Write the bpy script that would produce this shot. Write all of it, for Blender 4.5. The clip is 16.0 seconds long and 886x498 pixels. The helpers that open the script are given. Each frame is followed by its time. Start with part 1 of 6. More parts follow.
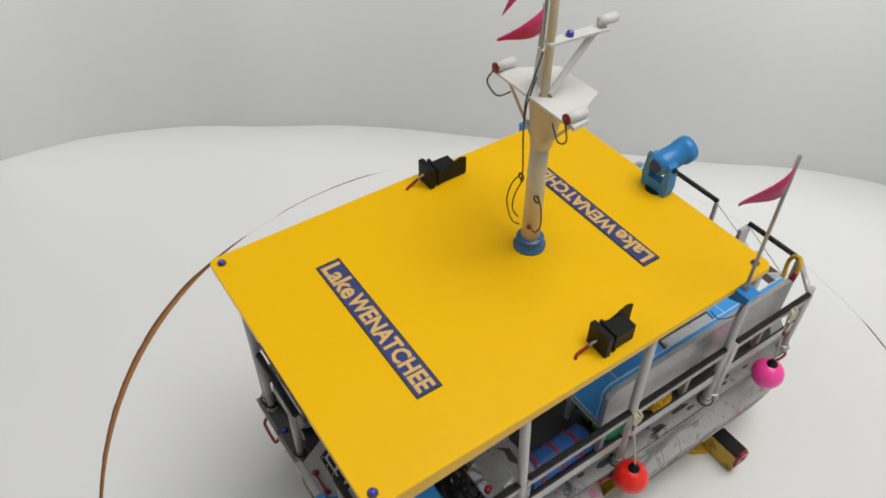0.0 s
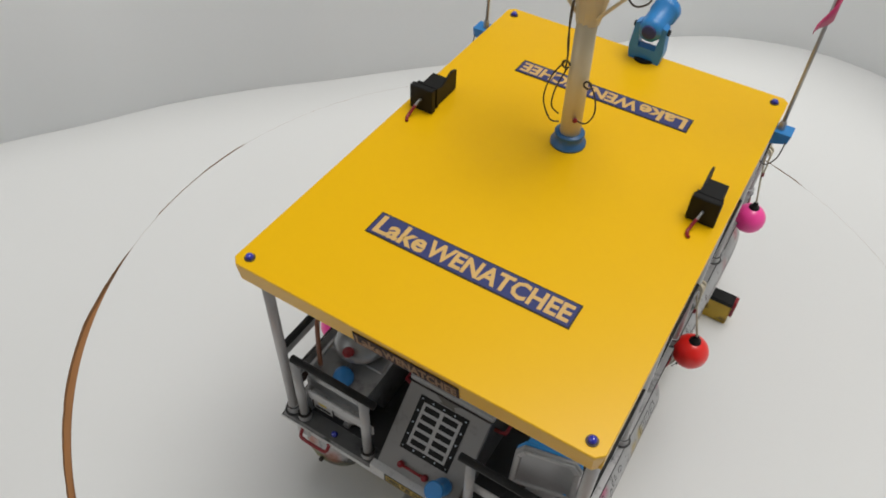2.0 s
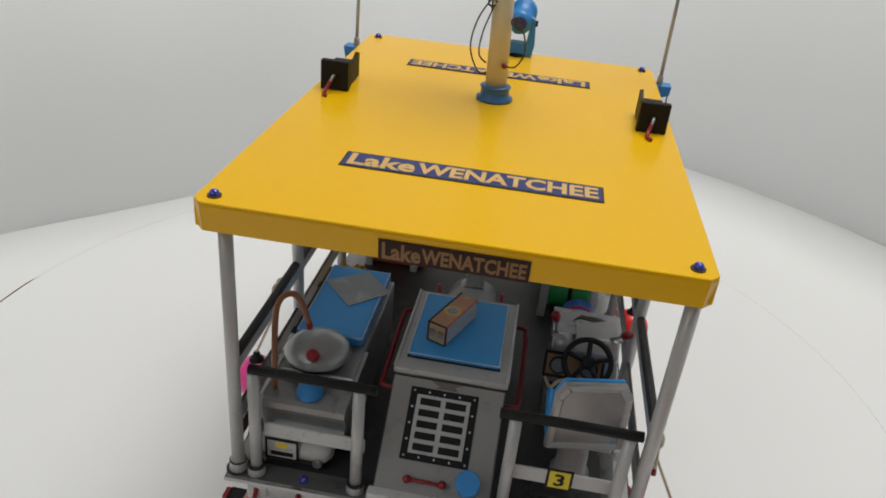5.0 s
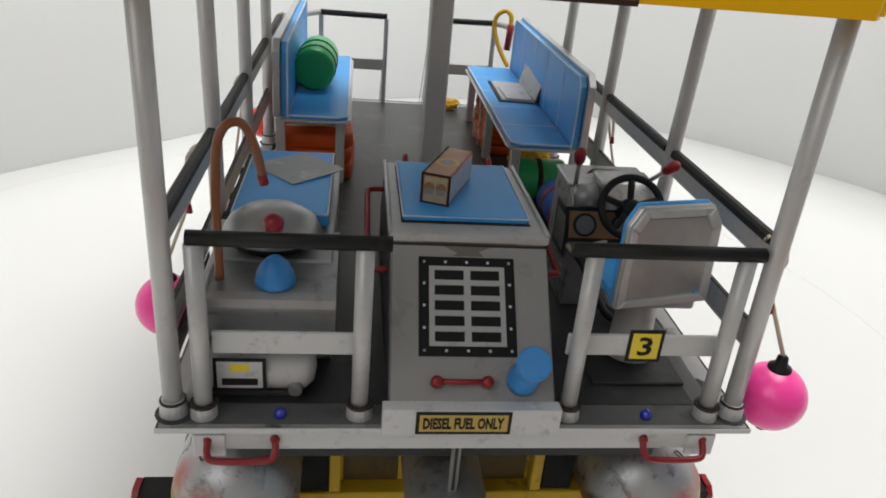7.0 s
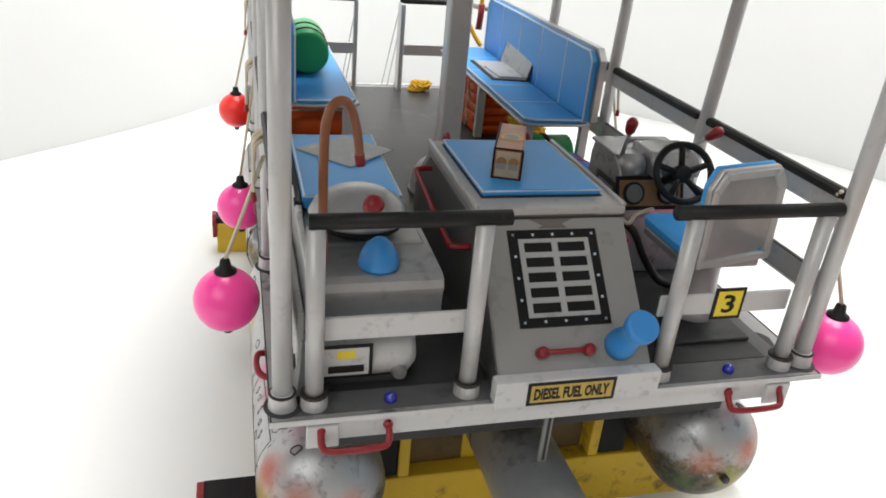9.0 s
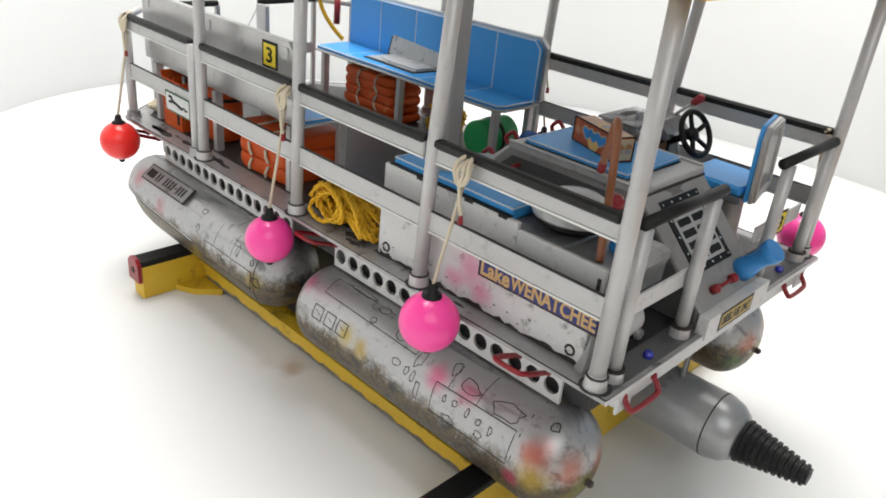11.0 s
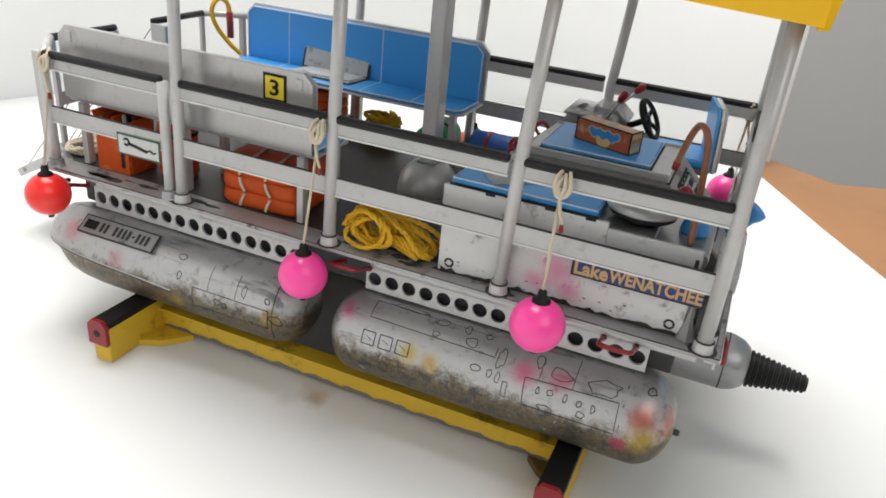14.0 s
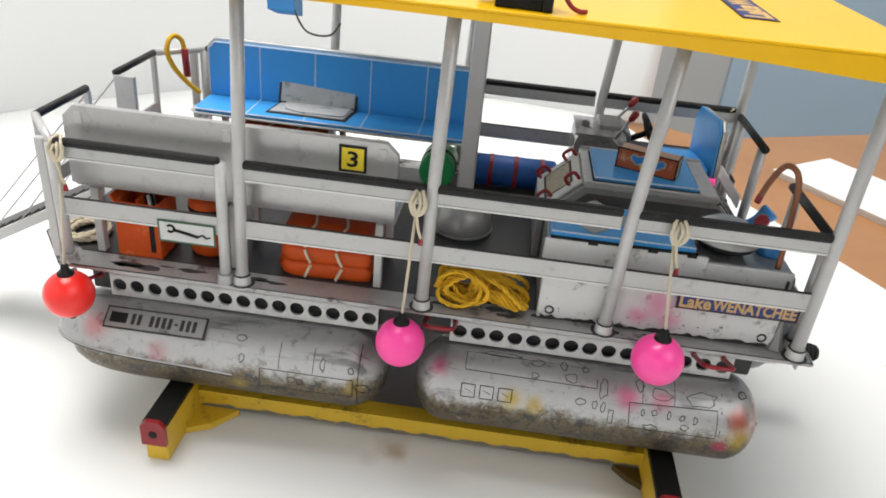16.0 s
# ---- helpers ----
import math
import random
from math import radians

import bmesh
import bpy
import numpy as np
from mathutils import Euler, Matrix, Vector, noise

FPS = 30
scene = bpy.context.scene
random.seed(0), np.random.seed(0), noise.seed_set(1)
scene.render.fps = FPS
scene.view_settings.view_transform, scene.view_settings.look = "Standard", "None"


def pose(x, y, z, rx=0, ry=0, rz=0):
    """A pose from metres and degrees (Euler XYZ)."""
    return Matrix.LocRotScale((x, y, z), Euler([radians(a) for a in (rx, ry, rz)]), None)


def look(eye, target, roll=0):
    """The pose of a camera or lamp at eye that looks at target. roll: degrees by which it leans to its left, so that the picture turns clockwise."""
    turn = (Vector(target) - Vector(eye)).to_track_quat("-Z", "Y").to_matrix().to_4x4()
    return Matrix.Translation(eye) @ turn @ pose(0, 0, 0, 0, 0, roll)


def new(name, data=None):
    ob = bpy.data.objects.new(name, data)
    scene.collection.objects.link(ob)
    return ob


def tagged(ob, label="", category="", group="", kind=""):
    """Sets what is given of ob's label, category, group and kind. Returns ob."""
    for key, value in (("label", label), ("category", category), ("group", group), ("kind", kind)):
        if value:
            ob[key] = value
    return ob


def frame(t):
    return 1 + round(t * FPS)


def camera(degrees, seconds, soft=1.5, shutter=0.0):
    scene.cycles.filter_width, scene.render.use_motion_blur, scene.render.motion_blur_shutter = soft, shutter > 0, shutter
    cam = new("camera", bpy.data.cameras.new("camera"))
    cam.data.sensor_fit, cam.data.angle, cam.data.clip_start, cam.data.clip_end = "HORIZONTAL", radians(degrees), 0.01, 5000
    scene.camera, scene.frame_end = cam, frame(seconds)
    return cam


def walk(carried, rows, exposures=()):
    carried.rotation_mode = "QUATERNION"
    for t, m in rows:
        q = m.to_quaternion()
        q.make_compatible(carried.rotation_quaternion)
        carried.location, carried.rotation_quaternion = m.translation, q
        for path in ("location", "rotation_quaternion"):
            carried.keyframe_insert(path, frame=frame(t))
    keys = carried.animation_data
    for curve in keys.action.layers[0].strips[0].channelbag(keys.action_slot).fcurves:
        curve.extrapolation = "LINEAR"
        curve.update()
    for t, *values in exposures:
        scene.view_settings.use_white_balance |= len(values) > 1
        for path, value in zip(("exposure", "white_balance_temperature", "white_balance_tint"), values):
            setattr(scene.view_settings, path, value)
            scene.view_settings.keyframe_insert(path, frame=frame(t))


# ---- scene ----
# Model boat on a desk. All lengths below are in centimetres of the model: x to starboard, y to the bow,
# z up from the deck; W() turns them into metres above the desk top.
K = 0.01
ZT = -6.1
CX, CY, CR = -1.95, 12.5, 22.0


def W(p):
    return Vector((p[0] * K, p[1] * K, (p[2] - ZT) * K))


PATH = [
    (0, (15.046, -4.656, 28.910), (3.299, 3.452, 14.901), 0.61),
    (0.5, (12.835, -6.579, 28.072), (2.320, 2.766, 13.856), 0.98),
    (1, (10.287, -8.302, 27.585), (1.176, 2.162, 13.181), 1.65),
    (1.5, (8.954, -9.091, 27.023), (0.718, 2.009, 12.568), 2.28),
    (2, (6.675, -10.166, 25.598), (-0.154, 1.531, 10.882), 2.17),
    (2.5, (6.240, -10.223, 23.683), (-0.025, 1.912, 9.071), 3.43),
    (3, (5.261, -10.543, 21.992), (-0.200, 2.495, 7.843), 4.89),
    (3.2, (5.282, -11.122, 21.761), (-0.059, 2.247, 7.878), 4.71),
    (5.3, (1.086, -15.383, 15.404), (-0.255, 2.302, 6.159), 5.51),
    (5.5, (1.054, -15.309, 14.483), (0.077, 2.470, 5.375), 5.24),
    (6, (-2.122, -14.462, 12.143), (-0.781, 3.437, 3.319), 5.40),
    (6.5, (-2.586, -13.003, 10.120), (-0.172, 4.935, 1.610), 5.84),
    (7, (-2.371, -11.956, 9.438), (0.091, 5.905, 0.782), 5.17),
    (7.5, (-2.434, -11.801, 9.224), (-0.115, 6.109, 0.631), 5.07),
    (8, (-2.437, -11.641, 9.004), (-0.219, 6.251, 0.346), 5.07),
    (8.5, (-3.770, -11.598, 8.947), (-0.518, 6.105, 0.229), 5.12),
    (9, (-6.169, -11.382, 8.901), (-1.085, 5.871, 0.155), 5.39),
    (9.5, (-7.682, -11.156, 8.993), (-1.534, 5.746, 0.246), 5.56),
    (9.7, (-9.880, -10.580, 8.951), (-2.170, 5.645, 0.159), 5.73),
    (11.8, (-18.411, -5.506, 9.744), (-4.643, 6.122, 1.071), 5.66),
    (12, (-18.309, -5.517, 9.773), (-4.539, 6.115, 1.109), 5.66),
    (12.5, (-19.419, -4.331, 9.977), (-4.796, 6.201, 1.302), 5.69),
    (13, (-19.661, -3.982, 10.124), (-4.864, 6.217, 1.348), 5.40),
    (13.5, (-21.504, -2.085, 10.006), (-5.639, 6.291, 1.168), 5.64),
    (14, (-23.353, 0.509, 10.100), (-6.561, 6.943, 1.347), 5.85),
    (14.5, (-24.532, 2.597, 10.793), (-7.500, 7.920, 1.761), 5.01),
    (15, (-25.338, 4.580, 11.517), (-8.043, 8.793, 2.398), 4.96),
    (15.5, (-25.521, 6.903, 12.109), (-8.124, 9.566, 2.609), 5.13),
    (16, (-24.534, 9.276, 12.314), (-6.979, 10.426, 2.800), 5.65),
]
cam = camera(60.98, 16.0, soft=1.8)
walk(cam, [(t, look(W(e), W(g), r)) for t, e, g, r in PATH],
     exposures=[(0.0, -1.1), (3.2, -1.22), (5.3, -1.06), (6.5, -0.76), (7.5, -0.54), (8.2, -0.34), (9.0, -0.08), (9.7, -0.06), (12.0, -0.2), (14.0, -0.24), (16.0, -0.22)])

# ---- light ----
world = bpy.data.worlds.new("room_light")
scene.world = world
world.use_nodes = True
world.node_tree.nodes["Background"].inputs[0].default_value = (0.95, 0.98, 1.0, 1)
world.node_tree.nodes["Background"].inputs[1].default_value = 0.055


def area(name, p, target, sx, sy, power, color):
    d = bpy.data.lights.new(name, "AREA")
    d.shape, d.size, d.size_y, d.energy, d.color = "RECTANGLE", sx * K, sy * K, power, color
    ob = new(name, d)
    ob.matrix_basis = look(W(p), W(target))
    return ob


area("ceiling_panel_light", (26, 38, 160), (0, 11, 0), 110, 100, 48, (1.0, 0.985, 0.955))
# added soft lamp, no real source: lifts stern, port side and backdrop
area("added_fill_light", (-95, -105, 125), (0, 8, 0), 130, 110, 11, (0.97, 0.98, 0.99))

# ---- materials ----


def mat(name, color, rough=0.6, metal=0.0, vary=0.12, scale=60.0, bump=0.0, grain=400.0, coat=0.0, dirt=None, dirt_amt=0.0, dirt_scale=35.0, spec=0.5, stretch=None):
    m = bpy.data.materials.new(name)
    m.use_nodes = True
    nt = m.node_tree
    b = nt.nodes["Principled BSDF"]
    b.inputs["Roughness"].default_value = rough
    b.inputs["Metallic"].default_value = metal
    b.inputs["Coat Weight"].default_value = coat
    b.inputs["Specular IOR Level"].default_value = spec
    b.inputs["Coat Roughness"].default_value = 0.15
    tc = nt.nodes.new("ShaderNodeTexCoord")
    n1 = nt.nodes.new("ShaderNodeTexNoise")
    n1.inputs["Scale"].default_value, n1.inputs["Detail"].default_value = scale, 6
    if stretch:
        mp = nt.nodes.new("ShaderNodeMapping")
        mp.inputs["Scale"].default_value = stretch
        nt.links.new(tc.outputs["Object"], mp.inputs["Vector"])
        nt.links.new(mp.outputs["Vector"], n1.inputs["Vector"])
    else:
        nt.links.new(tc.outputs["Object"], n1.inputs["Vector"])
    n2 = nt.nodes.new("ShaderNodeTexNoise")
    n2.inputs["Scale"].default_value, n2.inputs["Detail"].default_value = grain, 3
    nt.links.new(tc.outputs["Object"], n2.inputs["Vector"])
    mx = nt.nodes.new("ShaderNodeMix")
    mx.data_type = "RGBA"
    lo = [c * (1 - vary) for c in color]
    hi = [min(1, c * (1 + vary)) for c in color]
    mx.inputs["A"].default_value, mx.inputs["B"].default_value = (*lo, 1), (*hi, 1)
    ad = nt.nodes.new("ShaderNodeMath")
    ad.operation = "MULTIPLY_ADD"
    ad.inputs[1].default_value, ad.inputs[2].default_value = 0.35, 0.0
    nt.links.new(n2.outputs["Fac"], ad.inputs[0])
    sm = nt.nodes.new("ShaderNodeMath")
    sm.operation = "MULTIPLY_ADD"
    sm.inputs[1].default_value = 0.65
    nt.links.new(n1.outputs["Fac"], sm.inputs[0])
    nt.links.new(ad.outputs[0], sm.inputs[2])
    nt.links.new(sm.outputs[0], mx.inputs["Factor"])
    out = mx.outputs["Result"]
    if dirt:
        n3 = nt.nodes.new("ShaderNodeTexNoise")
        n3.inputs["Scale"].default_value, n3.inputs["Detail"].default_value, n3.inputs["Roughness"].default_value = dirt_scale, 8, 0.7
        nt.links.new(tc.outputs["Object"], n3.inputs["Vector"])
        rp = nt.nodes.new("ShaderNodeValToRGB")
        rp.color_ramp.elements[0].position, rp.color_ramp.elements[1].position = 0.56, 0.66
        rp.color_ramp.elements[0].color, rp.color_ramp.elements[1].color = (0, 0, 0, 1), (dirt_amt,) * 3 + (1,)
        nt.links.new(n3.outputs["Fac"], rp.inputs["Fac"])
        m2 = nt.nodes.new("ShaderNodeMix")
        m2.data_type = "RGBA"
        m2.inputs["B"].default_value = (*dirt, 1)
        nt.links.new(rp.outputs["Color"], m2.inputs["Factor"])
        nt.links.new(out, m2.inputs["A"])
        out = m2.outputs["Result"]
    nt.links.new(out, b.inputs["Base Color"])
    if bump:
        bp = nt.nodes.new("ShaderNodeBump")
        bp.inputs["Strength"].default_value, bp.inputs["Distance"].default_value = bump, 0.0004
        nt.links.new(sm.outputs[0], bp.inputs["Height"])
        nt.links.new(bp.outputs[0], b.inputs["Normal"])
    return m


WHITE = mat("white_board", (0.71, 0.715, 0.71), 0.55, vary=0.02, scale=6, bump=0.05)
DROP = mat("white_backdrop_board", (0.8, 0.81, 0.81), 0.6, vary=0.025, scale=3)
PAPER = mat("white_printed_card", (0.56, 0.56, 0.555), 0.42, vary=0.08, scale=60, dirt=(0.16, 0.155, 0.15), dirt_amt=0.35, dirt_scale=300)
CREAMW = mat("cream_painted_mast", (0.68, 0.59, 0.4), 0.45, vary=0.08)
MASTW = mat("white_mast_card", (0.7, 0.7, 0.68), 0.5, vary=0.05)
POST = mat("grey_tube", (0.5, 0.495, 0.49), 0.32, metal=0.15, vary=0.1, scale=50, coat=0.1, dirt=(0.2, 0.2, 0.2), dirt_amt=0.18, dirt_scale=300)
GREY = mat("aluminium_print_card", (0.25, 0.25, 0.25), 0.4, metal=0.1, vary=0.25, scale=40, dirt=(0.035, 0.035, 0.035), dirt_amt=0.8, dirt_scale=110)
LGREY = mat("pale_grey_card", (0.47, 0.47, 0.465), 0.34, metal=0.2, vary=0.17, scale=22, dirt=(0.14, 0.14, 0.14), dirt_amt=0.28, dirt_scale=260, stretch=(1, 0.3, 1))
SILVER = mat("brushed_silver_print", (0.52, 0.515, 0.51), 0.3, metal=0.6, vary=0.16, scale=14, dirt=(0.2, 0.2, 0.2), dirt_amt=0.3, dirt_scale=180, stretch=(1, 1, 0.3))
BEIGE = mat("warm_grey_card", (0.3, 0.293, 0.282), 0.42, vary=0.09, scale=30, dirt=(0.15, 0.14, 0.13), dirt_amt=0.4, dirt_scale=90)
DECK = mat("dark_deck_print", (0.032, 0.032, 0.033), 0.42, vary=0.4, scale=70, bump=0.15, dirt=(0.1, 0.1, 0.1), dirt_amt=0.45, dirt_scale=55, stretch=(0.35, 1, 1))
SKIRT = mat("charcoal_print", (0.1, 0.1, 0.1), 0.45, vary=0.3, scale=30, dirt=(0.2, 0.2, 0.2), dirt_amt=0.3, dirt_scale=60, stretch=(1, 1, 0.3))
STERN = mat("worn_dark_print", (0.1, 0.1, 0.101), 0.45, vary=0.4, scale=90, dirt=(0.025, 0.025, 0.026), dirt_amt=0.9, dirt_scale=75)
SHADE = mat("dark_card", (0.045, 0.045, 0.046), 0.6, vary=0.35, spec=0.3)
BLACK = mat("black_foam_tube", (0.01, 0.01, 0.01), 0.5, vary=0.4, scale=150, spec=0.3, dirt=(0.06, 0.06, 0.06), dirt_amt=0.25, dirt_scale=350)
BLK2 = mat("black_plastic_card", (0.009, 0.009, 0.009), 0.5, vary=0.3, spec=0.22)
LINE = mat("printed_dark_line", (0.035, 0.03, 0.028), 0.6, vary=0.2, spec=0.3)
YELLOW = mat("yellow_roof_card", (0.86, 0.49, 0.002), 0.3, vary=0.03, scale=8, coat=0.08, spec=0.35)
CRAD = mat("yellow_cradle_card", (0.62, 0.4, 0.025), 0.5, vary=0.18, scale=40, dirt=(0.06, 0.035, 0.012), dirt_amt=0.75, dirt_scale=70)
BLUE = mat("blue_cushion_card", (0.05, 0.34, 0.78), 0.4, vary=0.1, scale=25, stretch=(1, 0.4, 1))
BLUE2 = mat("blue_paint", (0.03, 0.23, 0.58), 0.36, vary=0.15)
COLLAR = mat("dark_blue_paint", (0.035, 0.13, 0.3), 0.35, vary=0.2)
PALE = mat("pale_piping", (0.6, 0.68, 0.76), 0.5)
NAVY = mat("dark_blue_print", (0.045, 0.055, 0.17), 0.55, vary=0.2, spec=0.25)
BROWNP = mat("dark_brown_print", (0.045, 0.024, 0.02), 0.6, vary=0.25, spec=0.2)
LETTER = mat("golden_letter", (0.68, 0.43, 0.14), 0.5, vary=0.22, scale=150)
LETTER2 = mat("dull_golden_letter", (0.29, 0.15, 0.055), 0.5, vary=0.2)
CARTON = mat("orange_carton_print", (0.38, 0.075, 0.02), 0.42, vary=0.3, scale=90, dirt=(0.6, 0.4, 0.22), dirt_amt=0.6, dirt_scale=110)
CREAMP = mat("cream_print", (0.42, 0.36, 0.25), 0.5, vary=0.4, scale=140, dirt=(0.1, 0.09, 0.1), dirt_amt=0.8, dirt_scale=220)
PEACH = mat("sheen_paled_orange_print", (0.5, 0.27, 0.16), 0.4, vary=0.25, scale=90, dirt=(0.6, 0.5, 0.4), dirt_amt=0.6, dirt_scale=90)
TAN = mat("tan_dial_print", (0.22, 0.12, 0.05), 0.5, vary=0.2)
MUSTARD = mat("mustard_print", (0.48, 0.33, 0.06), 0.5, vary=0.2, scale=120)
WORN = mat("worn_silver_print", (0.34, 0.335, 0.335), 0.32, metal=0.35, vary=0.3, scale=200, dirt=(0.035, 0.035, 0.035), dirt_amt=0.85, dirt_scale=95, stretch=(1, 0.35, 1))
ROLL = mat("dark_blue_cloth_print", (0.02, 0.1, 0.36), 0.5, vary=0.35, scale=60)
GOLD2 = mat("aged_golden_letter", (0.5, 0.32, 0.13), 0.5, vary=0.25, scale=150)
GRIME = mat("brown_grime", (0.15, 0.135, 0.12), 0.5, vary=0.35, scale=80)
BURNT = mat("brown_stained_card", (0.1, 0.06, 0.015), 0.5, vary=0.45, scale=60, dirt=(0.02, 0.015, 0.01), dirt_amt=0.9, dirt_scale=55)
SIGNY = mat("sign_yellow", (0.8, 0.62, 0.03), 0.5, vary=0.05)
RED = mat("red_paint", (0.24, 0.008, 0.014), 0.32, vary=0.2)
FRED = mat("bright_red_plastic", (0.85, 0.015, 0.01), 0.32, vary=0.04, coat=0.3)
PINK = mat("bright_pink_plastic", (1.0, 0.06, 0.36), 0.32, vary=0.03, coat=0.3)
PENN = mat("crimson_card", (0.5, 0.02, 0.12), 0.5, vary=0.1)
ORANGE = mat("orange_card", (0.56, 0.075, 0.008), 0.5, vary=0.3, scale=60, bump=0.2, spec=0.3)
ORANGE2 = mat("orange_red_card", (0.52, 0.07, 0.006), 0.55, vary=0.35, scale=80, spec=0.25, dirt=(0.75, 0.28, 0.12), dirt_amt=0.5, dirt_scale=130)
GREEN = mat("green_card", (0.03, 0.4, 0.12), 0.35, vary=0.2, scale=50)
DGREEN = mat("dark_green_print", (0.03, 0.09, 0.04), 0.5, vary=0.2)
ROPE = mat("yellow_rope", (0.68, 0.38, 0.008), 0.7, vary=0.35, scale=250, bump=0.6, grain=900)
CORD = mat("cream_cord", (0.6, 0.53, 0.4), 0.8, vary=0.15, scale=300)
WIRE = mat("dark_wire", (0.05, 0.04, 0.035), 0.5)
STEEL = mat("grey_wire", (0.35, 0.35, 0.35), 0.3, metal=0.6)
COPPER = mat("brown_pipe", (0.25, 0.088, 0.036), 0.35, vary=0.15)
CHROME = mat("dull_silver", (0.36, 0.365, 0.37), 0.32, metal=0.5, vary=0.3, scale=45, stretch=(1, 1, 0.25), dirt=(0.12, 0.12, 0.12), dirt_amt=0.5, dirt_scale=80)
FOIL = mat("crumpled_silver_print", (0.4, 0.4, 0.405), 0.26, metal=0.55, vary=0.35, scale=90, bump=0.9, dirt=(0.06, 0.06, 0.06), dirt_amt=0.8, dirt_scale=120)
FLOATM = mat("float_silver_print", (0.34, 0.345, 0.35), 0.36, metal=0.55, vary=0.22, scale=35, dirt=(0.1, 0.08, 0.06), dirt_amt=0.6, dirt_scale=70)
JEWEL = mat("blue_bead", (0.02, 0.03, 0.4), 0.08, vary=0.1, coat=1.0)
WOODM = mat("desk_wood", (0.36, 0.17, 0.065), 0.4, vary=0.25, scale=12, grain=60, coat=0.15)
KRAFT = mat("brown_cut_edge", (0.3, 0.17, 0.08), 0.7, vary=0.3, scale=120)
WALLG = mat("grey_wall_paint", (0.5, 0.5, 0.5), 0.85, vary=0.03, scale=3)
WALLB = mat("pale_blue_panel", (0.4, 0.52, 0.64), 0.8, vary=0.03, scale=3)
PLASTER = mat("room_plaster", (0.72, 0.72, 0.7), 0.9, vary=0.03, scale=3)
FLOORM = mat("room_floor", (0.3, 0.27, 0.23), 0.6, vary=0.15, scale=6)
MAPM = mat("grey_map_print", (0.3, 0.32, 0.33), 0.42, vary=0.35, scale=60, dirt=(0.55, 0.56, 0.56), dirt_amt=0.7, dirt_scale=90)
PAGE = mat("pale_printed_page", (0.42, 0.43, 0.435), 0.4, vary=0.3, scale=70, dirt=(0.12, 0.14, 0.15), dirt_amt=0.85, dirt_scale=120)
GLASSY = mat("dial_face", (0.14, 0.14, 0.13), 0.25, vary=0.2, scale=300)
TINM = mat("grey_dome_card", (0.42, 0.42, 0.41), 0.3, metal=0.3, vary=0.2, scale=60)


def blot(nt, tc, base, centre, radius, colour, strength=0.75):
    """Mixes a soft, uneven airbrushed blot into a colour."""
    ds = nt.nodes.new("ShaderNodeVectorMath")
    ds.operation = "DISTANCE"
    ds.inputs[1].default_value = centre
    nt.links.new(tc.outputs["Object"], ds.inputs[0])
    nz = nt.nodes.new("ShaderNodeTexNoise")
    nz.inputs["Scale"].default_value, nz.inputs["Detail"].default_value = 150, 5
    nt.links.new(tc.outputs["Object"], nz.inputs["Vector"])
    ma = nt.nodes.new("ShaderNodeMath")
    ma.operation = "MULTIPLY_ADD"
    ma.inputs[1].default_value = radius * 0.9
    nt.links.new(nz.outputs["Fac"], ma.inputs[0])
    nt.links.new(ds.outputs["Value"], ma.inputs[2])
    mr = nt.nodes.new("ShaderNodeMapRange")
    mr.interpolation_type = "SMOOTHSTEP"
    mr.inputs["From Min"].default_value, mr.inputs["From Max"].default_value, mr.inputs["To Min"].default_value, mr.inputs["To Max"].default_value = radius * 0.5, radius * 1.5, strength, 0.0
    nt.links.new(ma.outputs[0], mr.inputs["Value"])
    x = nt.nodes.new("ShaderNodeMix")
    x.data_type = "RGBA"
    x.inputs["B"].default_value = (*colour, 1)
    nt.links.new(mr.outputs[0], x.inputs["Factor"])
    nt.links.new(base, x.inputs["A"])
    return x.outputs["Result"]


def panel_material():
    """White riveted card with pink airbrushed spots and a few dark specks."""
    m = mat("white_side_panel_card", (0.6, 0.6, 0.595), 0.5, vary=0.08, scale=80, dirt=(0.12, 0.11, 0.1), dirt_amt=0.8, dirt_scale=170)
    nt = m.node_tree
    b = nt.nodes["Principled BSDF"]
    tc = next(n for n in nt.nodes if n.type == "TEX_COORD")
    out = b.inputs["Base Color"].links[0].from_socket
    for y, z, r in ((4.1, 1.0, 0.75), (4.6, 0.5, 0.45), (3.7, 0.45, 0.5)):
        out = blot(nt, tc, out, Vector((-1.3, y - 4, z)) * K, r * K, (0.65, 0.12, 0.3), 0.6)
    nt.links.new(out, b.inputs["Base Color"])
    return m


